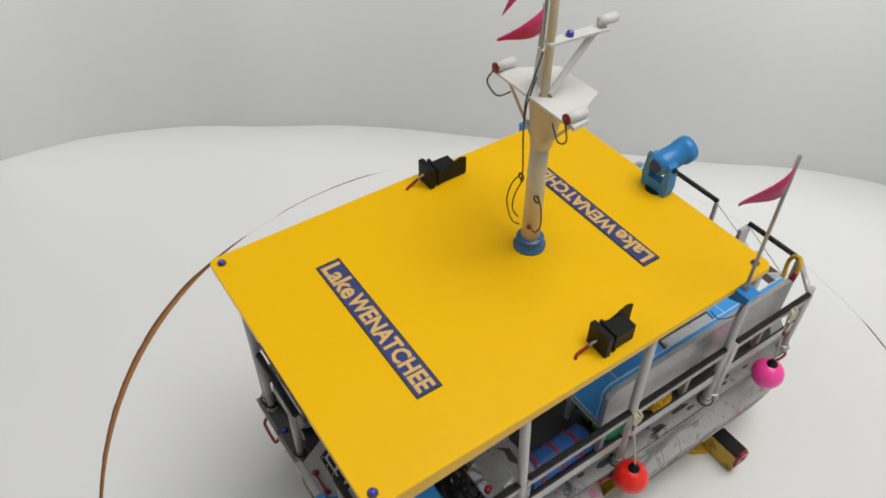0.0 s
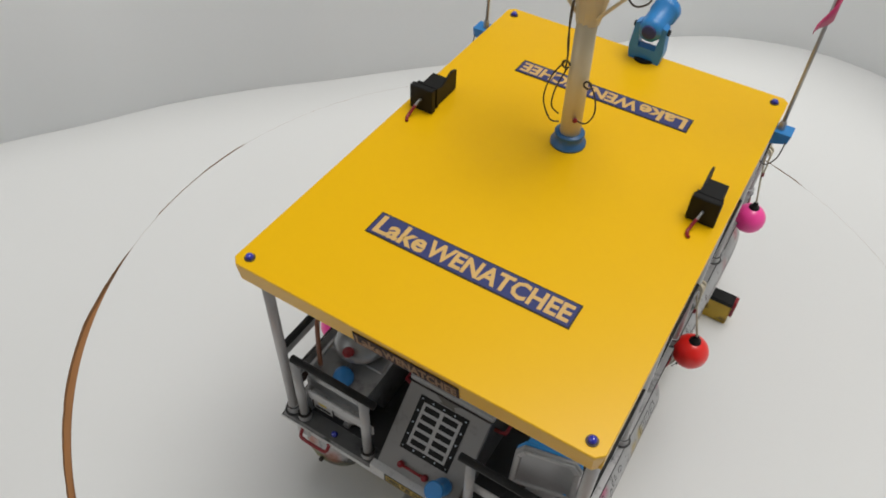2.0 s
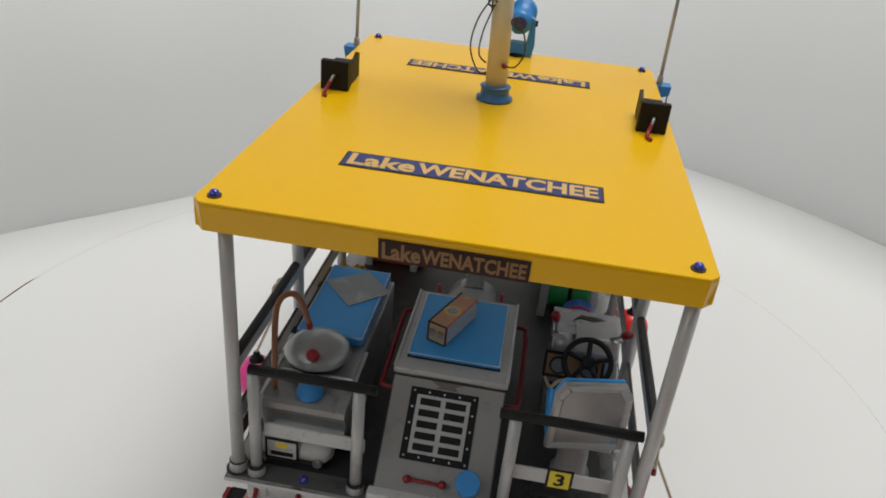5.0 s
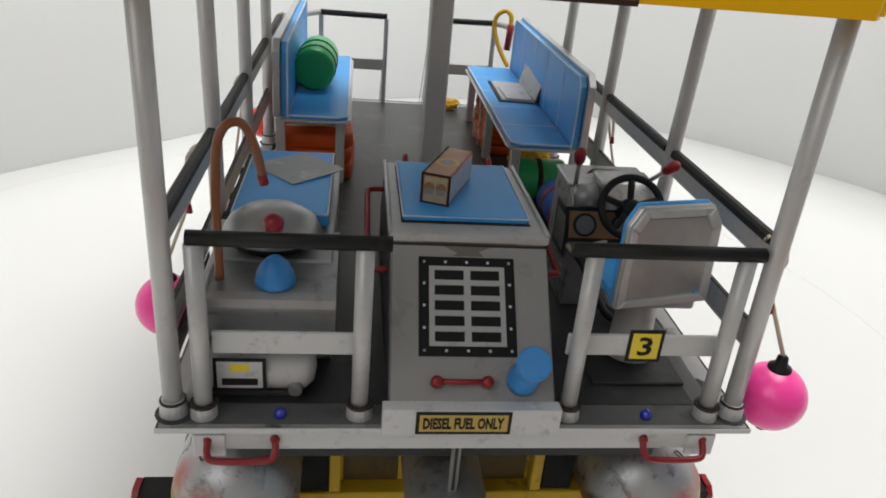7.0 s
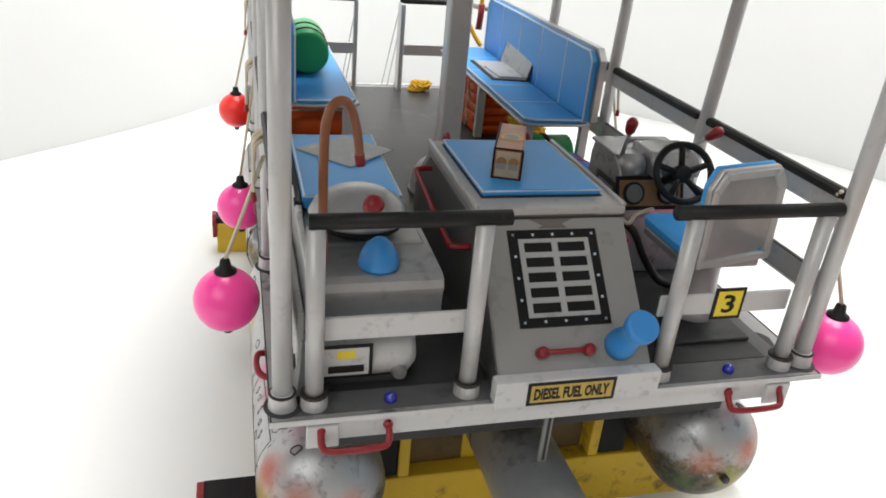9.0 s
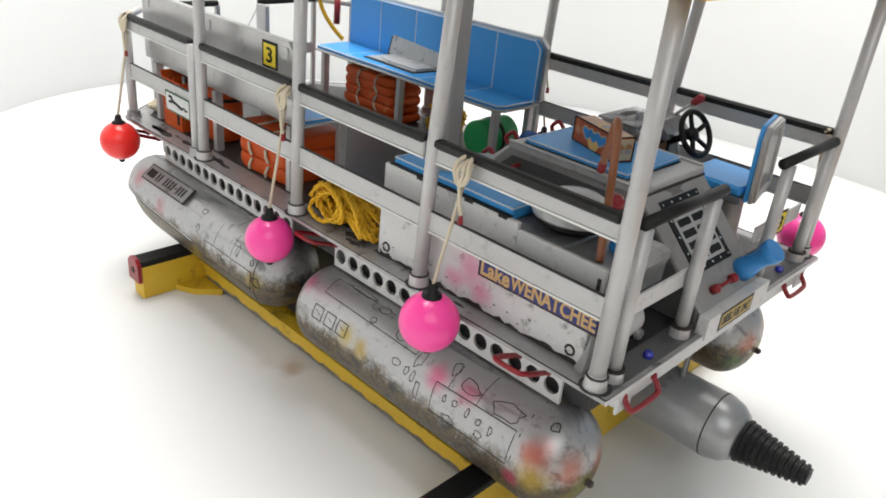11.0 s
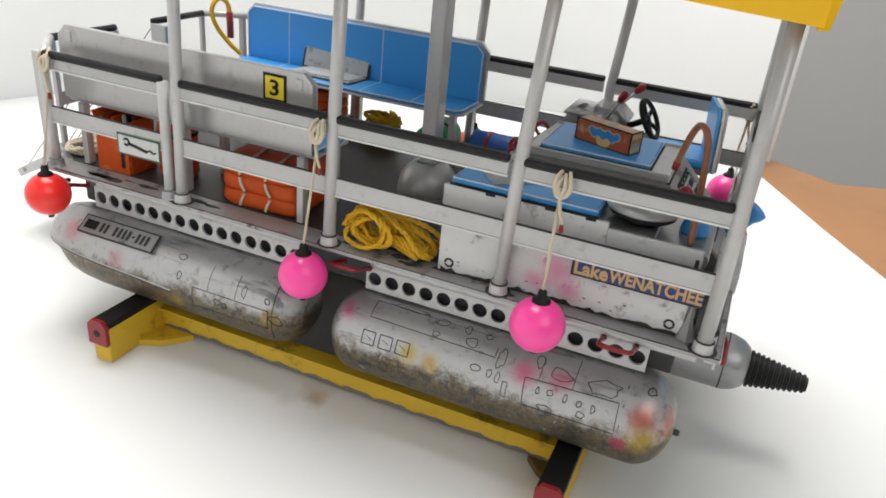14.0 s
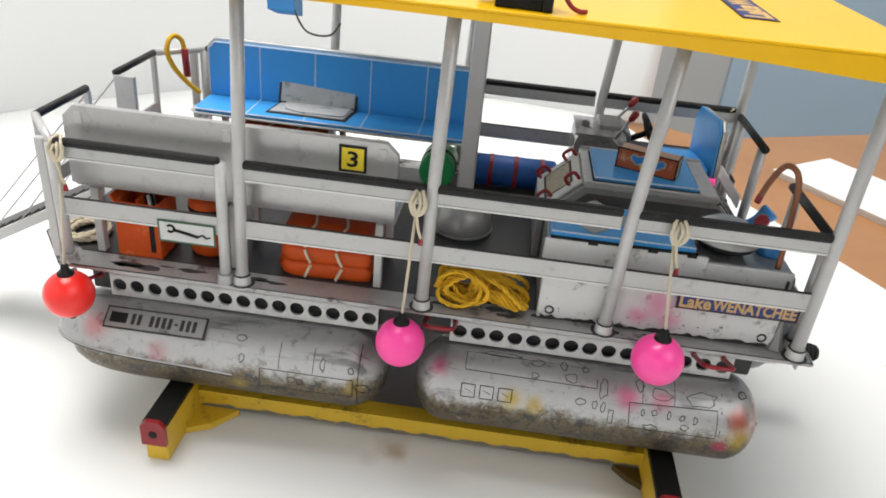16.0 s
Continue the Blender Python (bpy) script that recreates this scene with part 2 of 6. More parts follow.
def pontoon_material():
    """Silver print with algae growth below a ragged waterline and a few rust-red blots."""
    m = mat("pontoon_silver_print", (0.45, 0.45, 0.452), 0.4, metal=0.66, vary=0.2, scale=40, dirt=(0.1, 0.095, 0.09), dirt_amt=0.5, dirt_scale=260, stretch=(1, 0.3, 1))
    nt = m.node_tree
    b = nt.nodes["Principled BSDF"]
    base = b.inputs["Base Color"].links[0].from_socket
    tc = next(n for n in nt.nodes if n.type == "TEX_COORD")
    sep = nt.nodes.new("ShaderNodeSeparateXYZ")
    nt.links.new(tc.outputs["Object"], sep.inputs[0])
    nz = nt.nodes.new("ShaderNodeTexNoise")
    nz.inputs["Scale"].default_value, nz.inputs["Detail"].default_value, nz.inputs["Roughness"].default_value = 190, 9, 0.85
    nt.links.new(tc.outputs["Object"], nz.inputs["Vector"])
    ma = nt.nodes.new("ShaderNodeMath")
    ma.operation = "MULTIPLY_ADD"
    ma.inputs[1].default_value = -0.02
    nt.links.new(nz.outputs["Fac"], ma.inputs[0])
    nt.links.new(sep.outputs["Z"], ma.inputs[2])
    mr = nt.nodes.new("ShaderNodeMapRange")
    mr.inputs["From Min"].default_value, mr.inputs["From Max"].default_value = 0.0076, 0.0034
    nt.links.new(ma.outputs[0], mr.inputs["Value"])
    cr = nt.nodes.new("ShaderNodeValToRGB")
    for p, c in ((0.36, (0.008, 0.01, 0.006)), (0.44, (0.022, 0.02, 0.008)), (0.48, (0.07, 0.035, 0.012)), (0.515, (0.14, 0.11, 0.018)), (0.55, (0.07, 0.028, 0.018)), (0.59, (0.035, 0.035, 0.016)), (0.63, (0.12, 0.1, 0.04)), (0.68, (0.42, 0.41, 0.39))):
        e = cr.color_ramp.elements.new(p)
        e.color = (*c, 1)
    cr.color_ramp.elements[-1].color = (0.46, 0.45, 0.43, 1)
    n2 = nt.nodes.new("ShaderNodeTexNoise")
    n2.inputs["Scale"].default_value, n2.inputs["Detail"].default_value, n2.inputs["Roughness"].default_value = 330, 8, 0.7
    nt.links.new(tc.outputs["Object"], n2.inputs["Vector"])
    nt.links.new(n2.outputs["Fac"], cr.inputs["Fac"])
    mx = nt.nodes.new("ShaderNodeMix")
    mx.data_type = "RGBA"
    sc = nt.nodes.new("ShaderNodeMath")
    sc.operation = "MULTIPLY"
    sc.inputs[1].default_value = 0.85
    nt.links.new(mr.outputs[0], sc.inputs[0])
    nt.links.new(sc.outputs[0], mx.inputs["Factor"])
    # long dark streaks in the silver print
    mp = nt.nodes.new("ShaderNodeMapping")
    mp.inputs["Scale"].default_value = (1, 0.13, 1)
    nt.links.new(tc.outputs["Object"], mp.inputs["Vector"])
    n3 = nt.nodes.new("ShaderNodeTexNoise")
    n3.inputs["Scale"].default_value, n3.inputs["Detail"].default_value, n3.inputs["Roughness"].default_value, n3.inputs["Distortion"].default_value = 170, 5, 0.65, 0.6
    nt.links.new(mp.outputs["Vector"], n3.inputs["Vector"])
    st = nt.nodes.new("ShaderNodeMapRange")
    st.inputs["From Min"].default_value, st.inputs["From Max"].default_value, st.inputs["To Max"].default_value = 0.53, 0.66, 0.72
    nt.links.new(n3.outputs["Fac"], st.inputs["Value"])
    sk = nt.nodes.new("ShaderNodeMix")
    sk.data_type = "RGBA"
    sk.inputs["B"].default_value = (0.1, 0.1, 0.105, 1)
    nt.links.new(st.outputs[0], sk.inputs["Factor"])
    nt.links.new(base, sk.inputs["A"])
    nt.links.new(sk.outputs["Result"], mx.inputs["A"])
    nt.links.new(cr.outputs["Color"], mx.inputs["B"])
    out = mx.outputs["Result"]
    for s in (-1, 1):
        for x, y, z, r, col, k in ((5.6, 10.35, -2.0, 0.55, (0.6, 0.08, 0.22), 0.75), (5.75, 4.4, -2.2, 0.55, (0.6, 0.06, 0.2), 0.7), (5.7, 3.35, -2.1, 0.5, (0.55, 0.08, 0.18), 0.6), (6.0, 7.9, -2.65, 0.45, (0.42, 0.3, 0.02), 0.8), (6.0, 7.2, -2.75, 0.45, (0.4, 0.27, 0.02), 0.75),
                                   (5.75, 0.95, -2.5, 0.6, (0.4, 0.05, 0.015), 0.92), (5.85, 0.9, -3.0, 0.6, (0.36, 0.24, 0.015), 0.9), (5.3, 0.45, -2.75, 0.6, (0.4, 0.08, 0.02), 0.85), (6.05, 1.45, -3.3, 0.35, (0.5, 0.03, 0.12), 0.7), (5.75, 21.3, -2.3, 0.6, (0.5, 0.12, 0.14), 0.6), (5.95, 19.2, -2.7, 0.5, (0.42, 0.1, 0.12), 0.5),
                                   (4.2, 0.2, -2.9, 0.55, (0.42, 0.1, 0.03), 0.55), (4.9, 0.1, -3.4, 0.55, (0.3, 0.3, 0.04), 0.6), (3.9, 0.5, -3.6, 0.5, (0.1, 0.2, 0.08), 0.5), (5.3, 0.4, -3.6, 0.4, (0.4, 0.28, 0.03), 0.6), (6.0, 12.9, -3.1, 0.5, (0.34, 0.24, 0.03), 0.6), (6.0, 16.6, -3.5, 0.4, (0.36, 0.28, 0.03), 0.6)):
            out = blot(nt, tc, out, Vector((s * x, y - 11, z + 4.5)) * K, r * K, col, k)
    nt.links.new(out, b.inputs["Base Color"])
    return m


def disc_material():
    """White board with the cradle's soft brown reflection painted in beside it."""
    m = mat("white_disc_board", (0.71, 0.715, 0.71), 0.55, vary=0.02, scale=6, bump=0.05)
    nt = m.node_tree
    b = nt.nodes["Principled BSDF"]
    tc = next(n for n in nt.nodes if n.type == "TEX_COORD")
    out = b.inputs["Base Color"].links[0].from_socket
    for x, y, r, k in ((-5.5, 11.4, 0.55, 0.5), (-5.2, 11.6, 0.9, 0.3), (-5.9, 12.3, 0.5, 0.15)):
        out = blot(nt, tc, out, Vector((x, y, 0)) * K, r * K, (0.3, 0.17, 0.07), k)
    nt.links.new(out, b.inputs["Base Color"])
    return m


PONT = pontoon_material()
PANEL = panel_material()

# ---- mesh helpers ----
BASES = {}


def thing(name, base, label, category, group="", kind=""):
    ob = new(name)
    ob.empty_display_size = 0.01
    ob.location = W(base)
    BASES[ob.name] = Vector(base)
    return tagged(ob, label, category, group, kind)


def part(name, bm, material, parent, label="", smooth=False):
    """Links a bmesh, built in model centimetres, as one mesh object under a thing or a part."""
    base = BASES[parent.name]
    for v in bm.verts:
        v.co = (v.co - base) * K
    bmesh.ops.recalc_face_normals(bm, faces=bm.faces[:])
    me = bpy.data.meshes.new(name)
    bm.to_mesh(me)
    bm.free()
    ob = new(name, me)
    me.materials.append(material)
    if smooth:
        for p in me.polygons:
            p.use_smooth = True
    ob.parent = parent
    BASES[ob.name] = base
    return tagged(ob, label)


def alone(name, bm, material, base, label, category, group="", kind="", smooth=False):
    """A thing that is one mesh."""
    b = Vector(base)
    for v in bm.verts:
        v.co = (v.co - b) * K
    bmesh.ops.recalc_face_normals(bm, faces=bm.faces[:])
    me = bpy.data.meshes.new(name)
    bm.to_mesh(me)
    bm.free()
    ob = new(name, me)
    me.materials.append(material)
    for p in me.polygons:
        p.use_smooth = smooth
    ob.location = W(base)
    BASES[ob.name] = b
    return tagged(ob, label, category, group, kind)


def box(lo, hi, bevel=0.02, bm=None, m=None):
    bm = bm or bmesh.new()
    c = [(a + b) / 2 for a, b in zip(lo, hi)]
    s = [abs(b - a) for a, b in zip(lo, hi)]
    r = bmesh.ops.create_cube(bm, size=1, matrix=(m or Matrix()) @ Matrix.Translation(c) @ Matrix.Diagonal((*s, 1)))
    if bevel:
        edges = list({e for v in r["verts"] for e in v.link_edges})
        bmesh.ops.bevel(bm, geom=edges, offset=min(bevel, min(s) * 0.3), segments=1, affect="EDGES")
    return bm


def frame_of(d):
    d = d.normalized()
    a = Vector((0, 0, 1)) if abs(d.z) < 0.9 else Vector((1, 0, 0))
    u = d.cross(a).normalized()
    return u, d.cross(u).normalized()


def tube(pts, r, seg=10, bm=None, closed=False, r1=None):
    """A round tube along points."""
    bm = bm or bmesh.new()
    pts = [Vector(p) for p in pts]
    n = len(pts)
    rings = []
    u = None
    for i, p in enumerate(pts):
        if closed:
            d = pts[(i + 1) % n] - pts[i - 1]
        else:
            d = pts[min(i + 1, n - 1)] - pts[max(i - 1, 0)]
        d.normalize()
        if u is None:
            u, v = frame_of(d)
        else:
            u = (u - d * u.dot(d)).normalized()
            v = d.cross(u)
        rr = r if r1 is None else r + (r1 - r) * i / max(1, n - 1)
        rings.append([bm.verts.new(p + rr * (math.cos(a) * u + math.sin(a) * v)) for a in [2 * math.pi * k / seg for k in range(seg)]])
    m = n if closed else n - 1
    for i in range(m):
        a, b = rings[i], rings[(i + 1) % n]
        for k in range(seg):
            bm.faces.new((a[k], a[(k + 1) % seg], b[(k + 1) % seg], b[k]))
    if not closed:
        bm.faces.new(rings[0][::-1])
        bm.faces.new(rings[-1])
    return bm


def smooth_path(pts, n=8, closed=False):
    """Catmull-Rom through the points."""
    pts = [Vector(p) for p in pts]
    out = []
    m = len(pts)
    for i in range(m if closed else m - 1):
        if closed:
            p0, p1, p2, p3 = pts[i - 1], pts[i], pts[(i + 1) % m], pts[(i + 2) % m]
        else:
            p0, p1, p2, p3 = pts[max(i - 1, 0)], pts[i], pts[i + 1], pts[min(i + 2, m - 1)]
        for k in range(n):
            t = k / n
            out.append(0.5 * (2 * p1 + (p2 - p0) * t + (2 * p0 - 5 * p1 + 4 * p2 - p3) * t * t + (3 * p1 - p0 - 3 * p2 + p3) * t**3))
    if not closed:
        out.append(pts[-1])
    return out


def lathe(profile, origin, axis=(0, 0, 1), seg=24, bm=None):
    """Turns (radius, height) pairs round an axis."""
    bm = bm or bmesh.new()
    d = Vector(axis).normalized()
    u, v = frame_of(d)
    o = Vector(origin)
    rings = []
    for r, h in profile:
        if r < 1e-4:
            rings.append([bm.verts.new(o + d * h)])
        else:
            rings.append([bm.verts.new(o + d * h + r * (math.cos(a) * u + math.sin(a) * v)) for a in [2 * math.pi * k / seg for k in range(seg)]])
    for a, b in zip(rings, rings[1:]):
        for k in range(seg):
            q = [a[k % len(a)], a[(k + 1) % len(a)], b[(k + 1) % len(b)], b[k % len(b)]]
            q = list(dict.fromkeys(q))
            if len(q) > 2:
                bm.faces.new(q)
    for ring in (rings[0], rings[-1]):
        if len(ring) > 1:
            bm.faces.new(ring)
    return bm


def sphere_profile(r, n=12):
    return [(r * math.sin(math.pi * i / n), -r * math.cos(math.pi * i / n)) for i in range(n + 1)]


def prism(poly, lo, hi, axis="z", bm=None, bevel=0.0):
    """A polygon pulled along an axis. poly: pairs in the other two axes (x,y for z; x,z for y; y,z for x)."""
    bm = bm or bmesh.new()

    def at(p, h):
        if axis == "z":
            return (p[0], p[1], h)
        if axis == "y":
            return (p[0], h, p[1])
        return (h, p[0], p[1])

    a = [bm.verts.new(at(p, lo)) for p in poly]
    b = [bm.verts.new(at(p, hi)) for p in poly]
    bm.faces.new(a)
    bm.faces.new(b[::-1])
    n = len(poly)
    for i in range(n):
        bm.faces.new((a[i], b[i], b[(i + 1) % n], a[(i + 1) % n]))
    if bevel:
        bmesh.ops.bevel(bm, geom=bm.edges[:], offset=bevel, segments=1, affect="EDGES")
    return bm


def arc_pts(c, r, a0, a1, u, v, n=10):
    c, u, v = Vector(c), Vector(u), Vector(v)
    return [c + r * (math.cos(a) * u + math.sin(a) * v) for a in [radians(a0 + (a1 - a0) * i / n) for i in range(n + 1)]]


def text_bm(body, c, u, v, w, h, depth=0.015, bold=0.0):
    """Letters centred on c, w wide and h high, along u with v up."""
    cu = bpy.data.curves.new("letters", "FONT")
    cu.body, cu.align_x, cu.align_y, cu.extrude, cu.offset, cu.resolution_u = body, "CENTER", "CENTER", 0.01, bold, 2
    ob = bpy.data.objects.new("letters", cu)
    scene.collection.objects.link(ob)
    bpy.context.view_layer.update()
    me = bpy.data.meshes.new_from_object(ob.evaluated_get(bpy.context.evaluated_depsgraph_get()))
    bpy.data.objects.remove(ob)
    bpy.data.curves.remove(cu)
    bm = bmesh.new()
    bm.from_mesh(me)
    bpy.data.meshes.remove(me)
    xs = [p.co.x for p in bm.verts]
    ys = [p.co.y for p in bm.verts]
    cx, cy, sx, sy = (min(xs) + max(xs)) / 2, (min(ys) + max(ys)) / 2, max(xs) - min(xs), max(ys) - min(ys)
    c, u, v = Vector(c), Vector(u).normalized(), Vector(v).normalized()
    n = u.cross(v)
    for p in bm.verts:
        x, y, z = (p.co.x - cx) / sx * w, (p.co.y - cy) / sy * h, p.co.z / 0.01 * depth
        p.co = c + u * x + v * y + n * z
    return bm


def slab(c, u, v, w, h, d, bm=None, bevel=0.0):
    """A flat block centred on c, w along u, h along v, its back on c and d proud."""
    c, u, v = Vector(c), Vector(u).normalized(), Vector(v).normalized()
    n = u.cross(v)
    m = Matrix((u, v, n)).transposed().to_4x4()
    m.translation = c
    return box((-w / 2, -h / 2, 0), (w / 2, h / 2, d), bevel, bm, m)


def name_plate(parent, c, u, v, w, h, back, gold=None, edge=None, size=1.0):
    """The boat's name board: dark panel, thin border, golden letters."""
    n = Vector(u).normalized().cross(Vector(v).normalized())
    p = part("name_plate", slab(c, u, v, w, h, 0.02), edge or LINE, parent, "dark printed name strip with golden letters")
    part("panel", slab(Vector(c) + n * 0.02, u, v, w - 0.1, h - 0.1, 0.008), back, p)
    t = Vector(c) + n * 0.032
    uu = Vector(u).normalized()
    part("lettering", text_bm("Lake", t - uu * (w * 0.345), u, v, w * 0.26, h * 0.78 * size, 0.006, 0.03), gold or LETTER, p)
    part("lettering", text_bm("WENATCHEE", t + uu * (w * 0.135), u, v, w * 0.69, h * 0.7 * size, 0.006, 0.031), gold or LETTER, p)
    return p


def number_sign(parent, c, u, v, s):
    n = Vector(u).normalized().cross(Vector(v).normalized())
    p = part("number_sign", slab(c, u, v, s, s * 1.02, 0.025), BLK2, parent, "square yellow sign with a black figure")
    part("panel", slab(Vector(c) + n * 0.025, u, v, s * 0.8, s * 0.82, 0.008), SIGNY, p)
    part("lettering", text_bm("3", Vector(c) + n * 0.037, u, v, s * 0.4, s * 0.6, 0.006, 0.02), BLK2, p)
    return p


X, Y, Z = Vector((1, 0, 0)), Vector((0, 1, 0)), Vector((0, 0, 1))

# ---- the desk, the board with its turntable, the backdrop and the room ----
def structure(name, bm, material, label="", smooth=False):
    return alone(name, bm, material, (0, 0, ZT), label, "", "", "structure", smooth)


GAP_AT = (0, 62, 64, 70, 72, 171, 172.5, 180, 181, 191, 192, 198.5, 200, 205, 213, 222, 230, 238, 246, 256, 262, 360)
GAP = (-0.02, -0.02, 0.05, 0.05, -0.02, -0.02, 0.06, 0.05, 0.02, 0.02, -0.02, -0.02, 0.04, 0.16, 0.4, 0.42, 0.36, 0.3, 0.2, 0.08, -0.02, -0.02)


def sheet_with_hole(cx, cy, r, outline, lo, hi):
    """A board with a round hole; outline: polygon round it."""
    bm = bmesh.new()
    n = 360
    top, bot, otop, obot = [], [], [], []
    c = Vector((cx, cy))
    ragged = random.Random(3)
    # the saw cut is wide along one side and all but closed elsewhere
    for i in range(n):
        a = 2 * math.pi * i / n
        d = Vector((math.cos(a), math.sin(a)))
        far = None
        for p, q in zip(outline, outline[1:] + outline[:1]):
            p, q = Vector(p), Vector(q)
            e = q - p
            den = d.x * e.y - d.y * e.x
            if abs(den) > 1e-9:
                w = p - c
                s = (w.x * e.y - w.y * e.x) / den
                t = (w.x * d.y - w.y * d.x) / den
                if s > 0 and -1e-6 <= t <= 1 + 1e-6:
                    far = s if far is None else min(far, s)
        gap = np.interp(math.degrees(a), GAP_AT, GAP)
        i0, o0 = c + d * (r + gap + (ragged.uniform(0, 0.025) if gap > 0 else 0)), c + d * far
        top.append(bm.verts.new((i0.x, i0.y, hi)))
        bot.append(bm.verts.new((i0.x, i0.y, lo)))
        otop.append(bm.verts.new((o0.x, o0.y, hi)))
        obot.append(bm.verts.new((o0.x, o0.y, lo)))
    for i in range(n):
        j = (i + 1) % n
        bm.faces.new((top[i], top[j], otop[j], otop[i]))
        bm.faces.new((bot[i], obot[i], obot[j], bot[j]))
        bm.faces.new((top[i], bot[i], bot[j], top[j])).material_index = 1
        bm.faces.new((otop[i], otop[j], obot[j], obot[i]))
    return bm


structure("desk", prism([(-75, -75), (60, -68), (33.5, -6.5), (36.5, -2), (38, 2), (38, 62), (-75, 62)], ZT - 3.2, ZT - 0.3, "z"), WOODM, "brown wooden desk top under the white board")
white_board = structure("white_board", sheet_with_hole(CX, CY, CR, [(-60, -45), (8, -13.2), (23.2, -5.2), (37, 1.5), (37, 50), (-60, 50)], ZT - 0.28, ZT), WHITE, "white foam board with a round hole for the turntable")
white_board.data.materials.append(KRAFT)
structure("turntable_disc", lathe([(CR - 0.02, -0.29), (CR - 0.02, -0.01), (CR - 0.03, 0.0), (0, 0.0)], (CX, CY, ZT), Z, 360), disc_material(), "round white turntable disc let into the board")
ring = [(-155, 43), (-163, 40), (-172, 36), (179, 32), (170, 29.6), (160, 27.4), (150, 25.8), (140, 25.2), (130, 25.3), (120, 25.9), (109, 28), (99, 31.8), (89, 35.5), (78, 38), (66, 38.5), (54, 38), (42, 38), (26, 38.5), (10, 38.5), (-5, 38), (-20, 38.5)]
ring = smooth_path([(-1.6 + r * math.cos(radians(a)), 11.2 + r * math.sin(radians(a)), 0) for a, r in ring], 6)
bmd = bmesh.new()
lo_in = [bmd.verts.new((p.x, p.y, ZT + 0.01)) for p in ring]
hi_in = [bmd.verts.new((p.x, p.y, 16)) for p in ring]
nrm = []
for i, p in enumerate(ring):
    d = ring[min(i + 1, len(ring) - 1)] - ring[max(i - 1, 0)]
    nrm.append(Vector((-d.y, d.x, 0)).normalized() * 0.3)
lo_out = [bmd.verts.new((p.x + q.x, p.y + q.y, ZT + 0.01)) for p, q in zip(ring, nrm)]
hi_out = [bmd.verts.new((p.x + q.x, p.y + q.y, 16)) for p, q in zip(ring, nrm)]
for i in range(len(ring) - 1):
    bmd.faces.new((lo_in[i], lo_in[i + 1], hi_in[i + 1], hi_in[i]))
    bmd.faces.new((lo_out[i], hi_out[i], hi_out[i + 1], lo_out[i + 1]))
    bmd.faces.new((hi_in[i], hi_in[i + 1], hi_out[i + 1], hi_out[i]))
bmd.faces.new((lo_in[0], hi_in[0], hi_out[0], lo_out[0]))
bmd.faces.new((lo_in[-1], lo_out[-1], hi_out[-1], hi_in[-1]))
structure("backdrop", bmd, DROP, "curved white card backdrop standing on the board", True)
structure("wall_east", box((120, -31, -81), (124, 160, 170), 0), WALLG, "grey painted wall")
structure("wall_east_panel", box((119, -200, -81), (124, -31.1, 170), 0), WALLB, "pale blue panel beside the grey wall")
structure("wall_north", box((-254, 160, -81), (124, 164, 170), 0), PLASTER)
structure("wall_south", box((-254, -204, -81), (124, -200, 170), 0), PLASTER)
structure("wall_west", box((-258, -204, -81), (-254, 164, 170), 0), PLASTER)
structure("ceiling", box((-258, -204, 170), (124, 164, 174), 0), PLASTER)
structure("floor", box((-258, -204, -85), (124, 164, -81), 0), FLOORM)
ps = thing("paper_stack", (25.2, -15.6, ZT - 0.3), "thin stack of white paper sheets on the desk", "paper")
for i in range(4):
    part("sheet", slab((25.2 + 0.1 * i, -15.6 + 0.12 * i, ZT - 0.3 + i * 0.12), Vector((0.8, 0.6, 0)), Vector((-0.6, 0.8, 0)), 9, 6.5, 0.11), WHITE, ps)

# ---- cradle ----
cradle = thing("boat_cradle", (0, 11, ZT), "yellow card boat cradle with black pads and red end caps", "cradle")
for yc in (18.95, 2.8):
    bar = part("cross_bar", box((-7.3, yc - 0.36, ZT), (7.3, yc + 0.36, -4.62), 0.04), CRAD, cradle)
    for s in (-1, 1):
        part("pad", box((s * 4.4 if s > 0 else -7.34, yc - 0.38, -4.75), (7.34 if s > 0 else -4.4, yc + 0.38, -4.5), 0.03), BLK2, bar, "black pad strip")
        cap = prism([(yc - 0.4, -5.35), (yc - 0.4, -4.6), (yc - 0.22, -4.4), (yc + 0.22, -4.4), (yc + 0.4, -4.6), (yc + 0.4, -5.35)], s * 7.3, s * 7.46, "x")
        part("end_cap", cap, RED, bar, "red end cap")
        part("end_hole", lathe([(0.14, 0), (0.14, 0.02)], (s * 7.455, yc, -4.9), (s, 0, 0), 14), BLK2, bar)
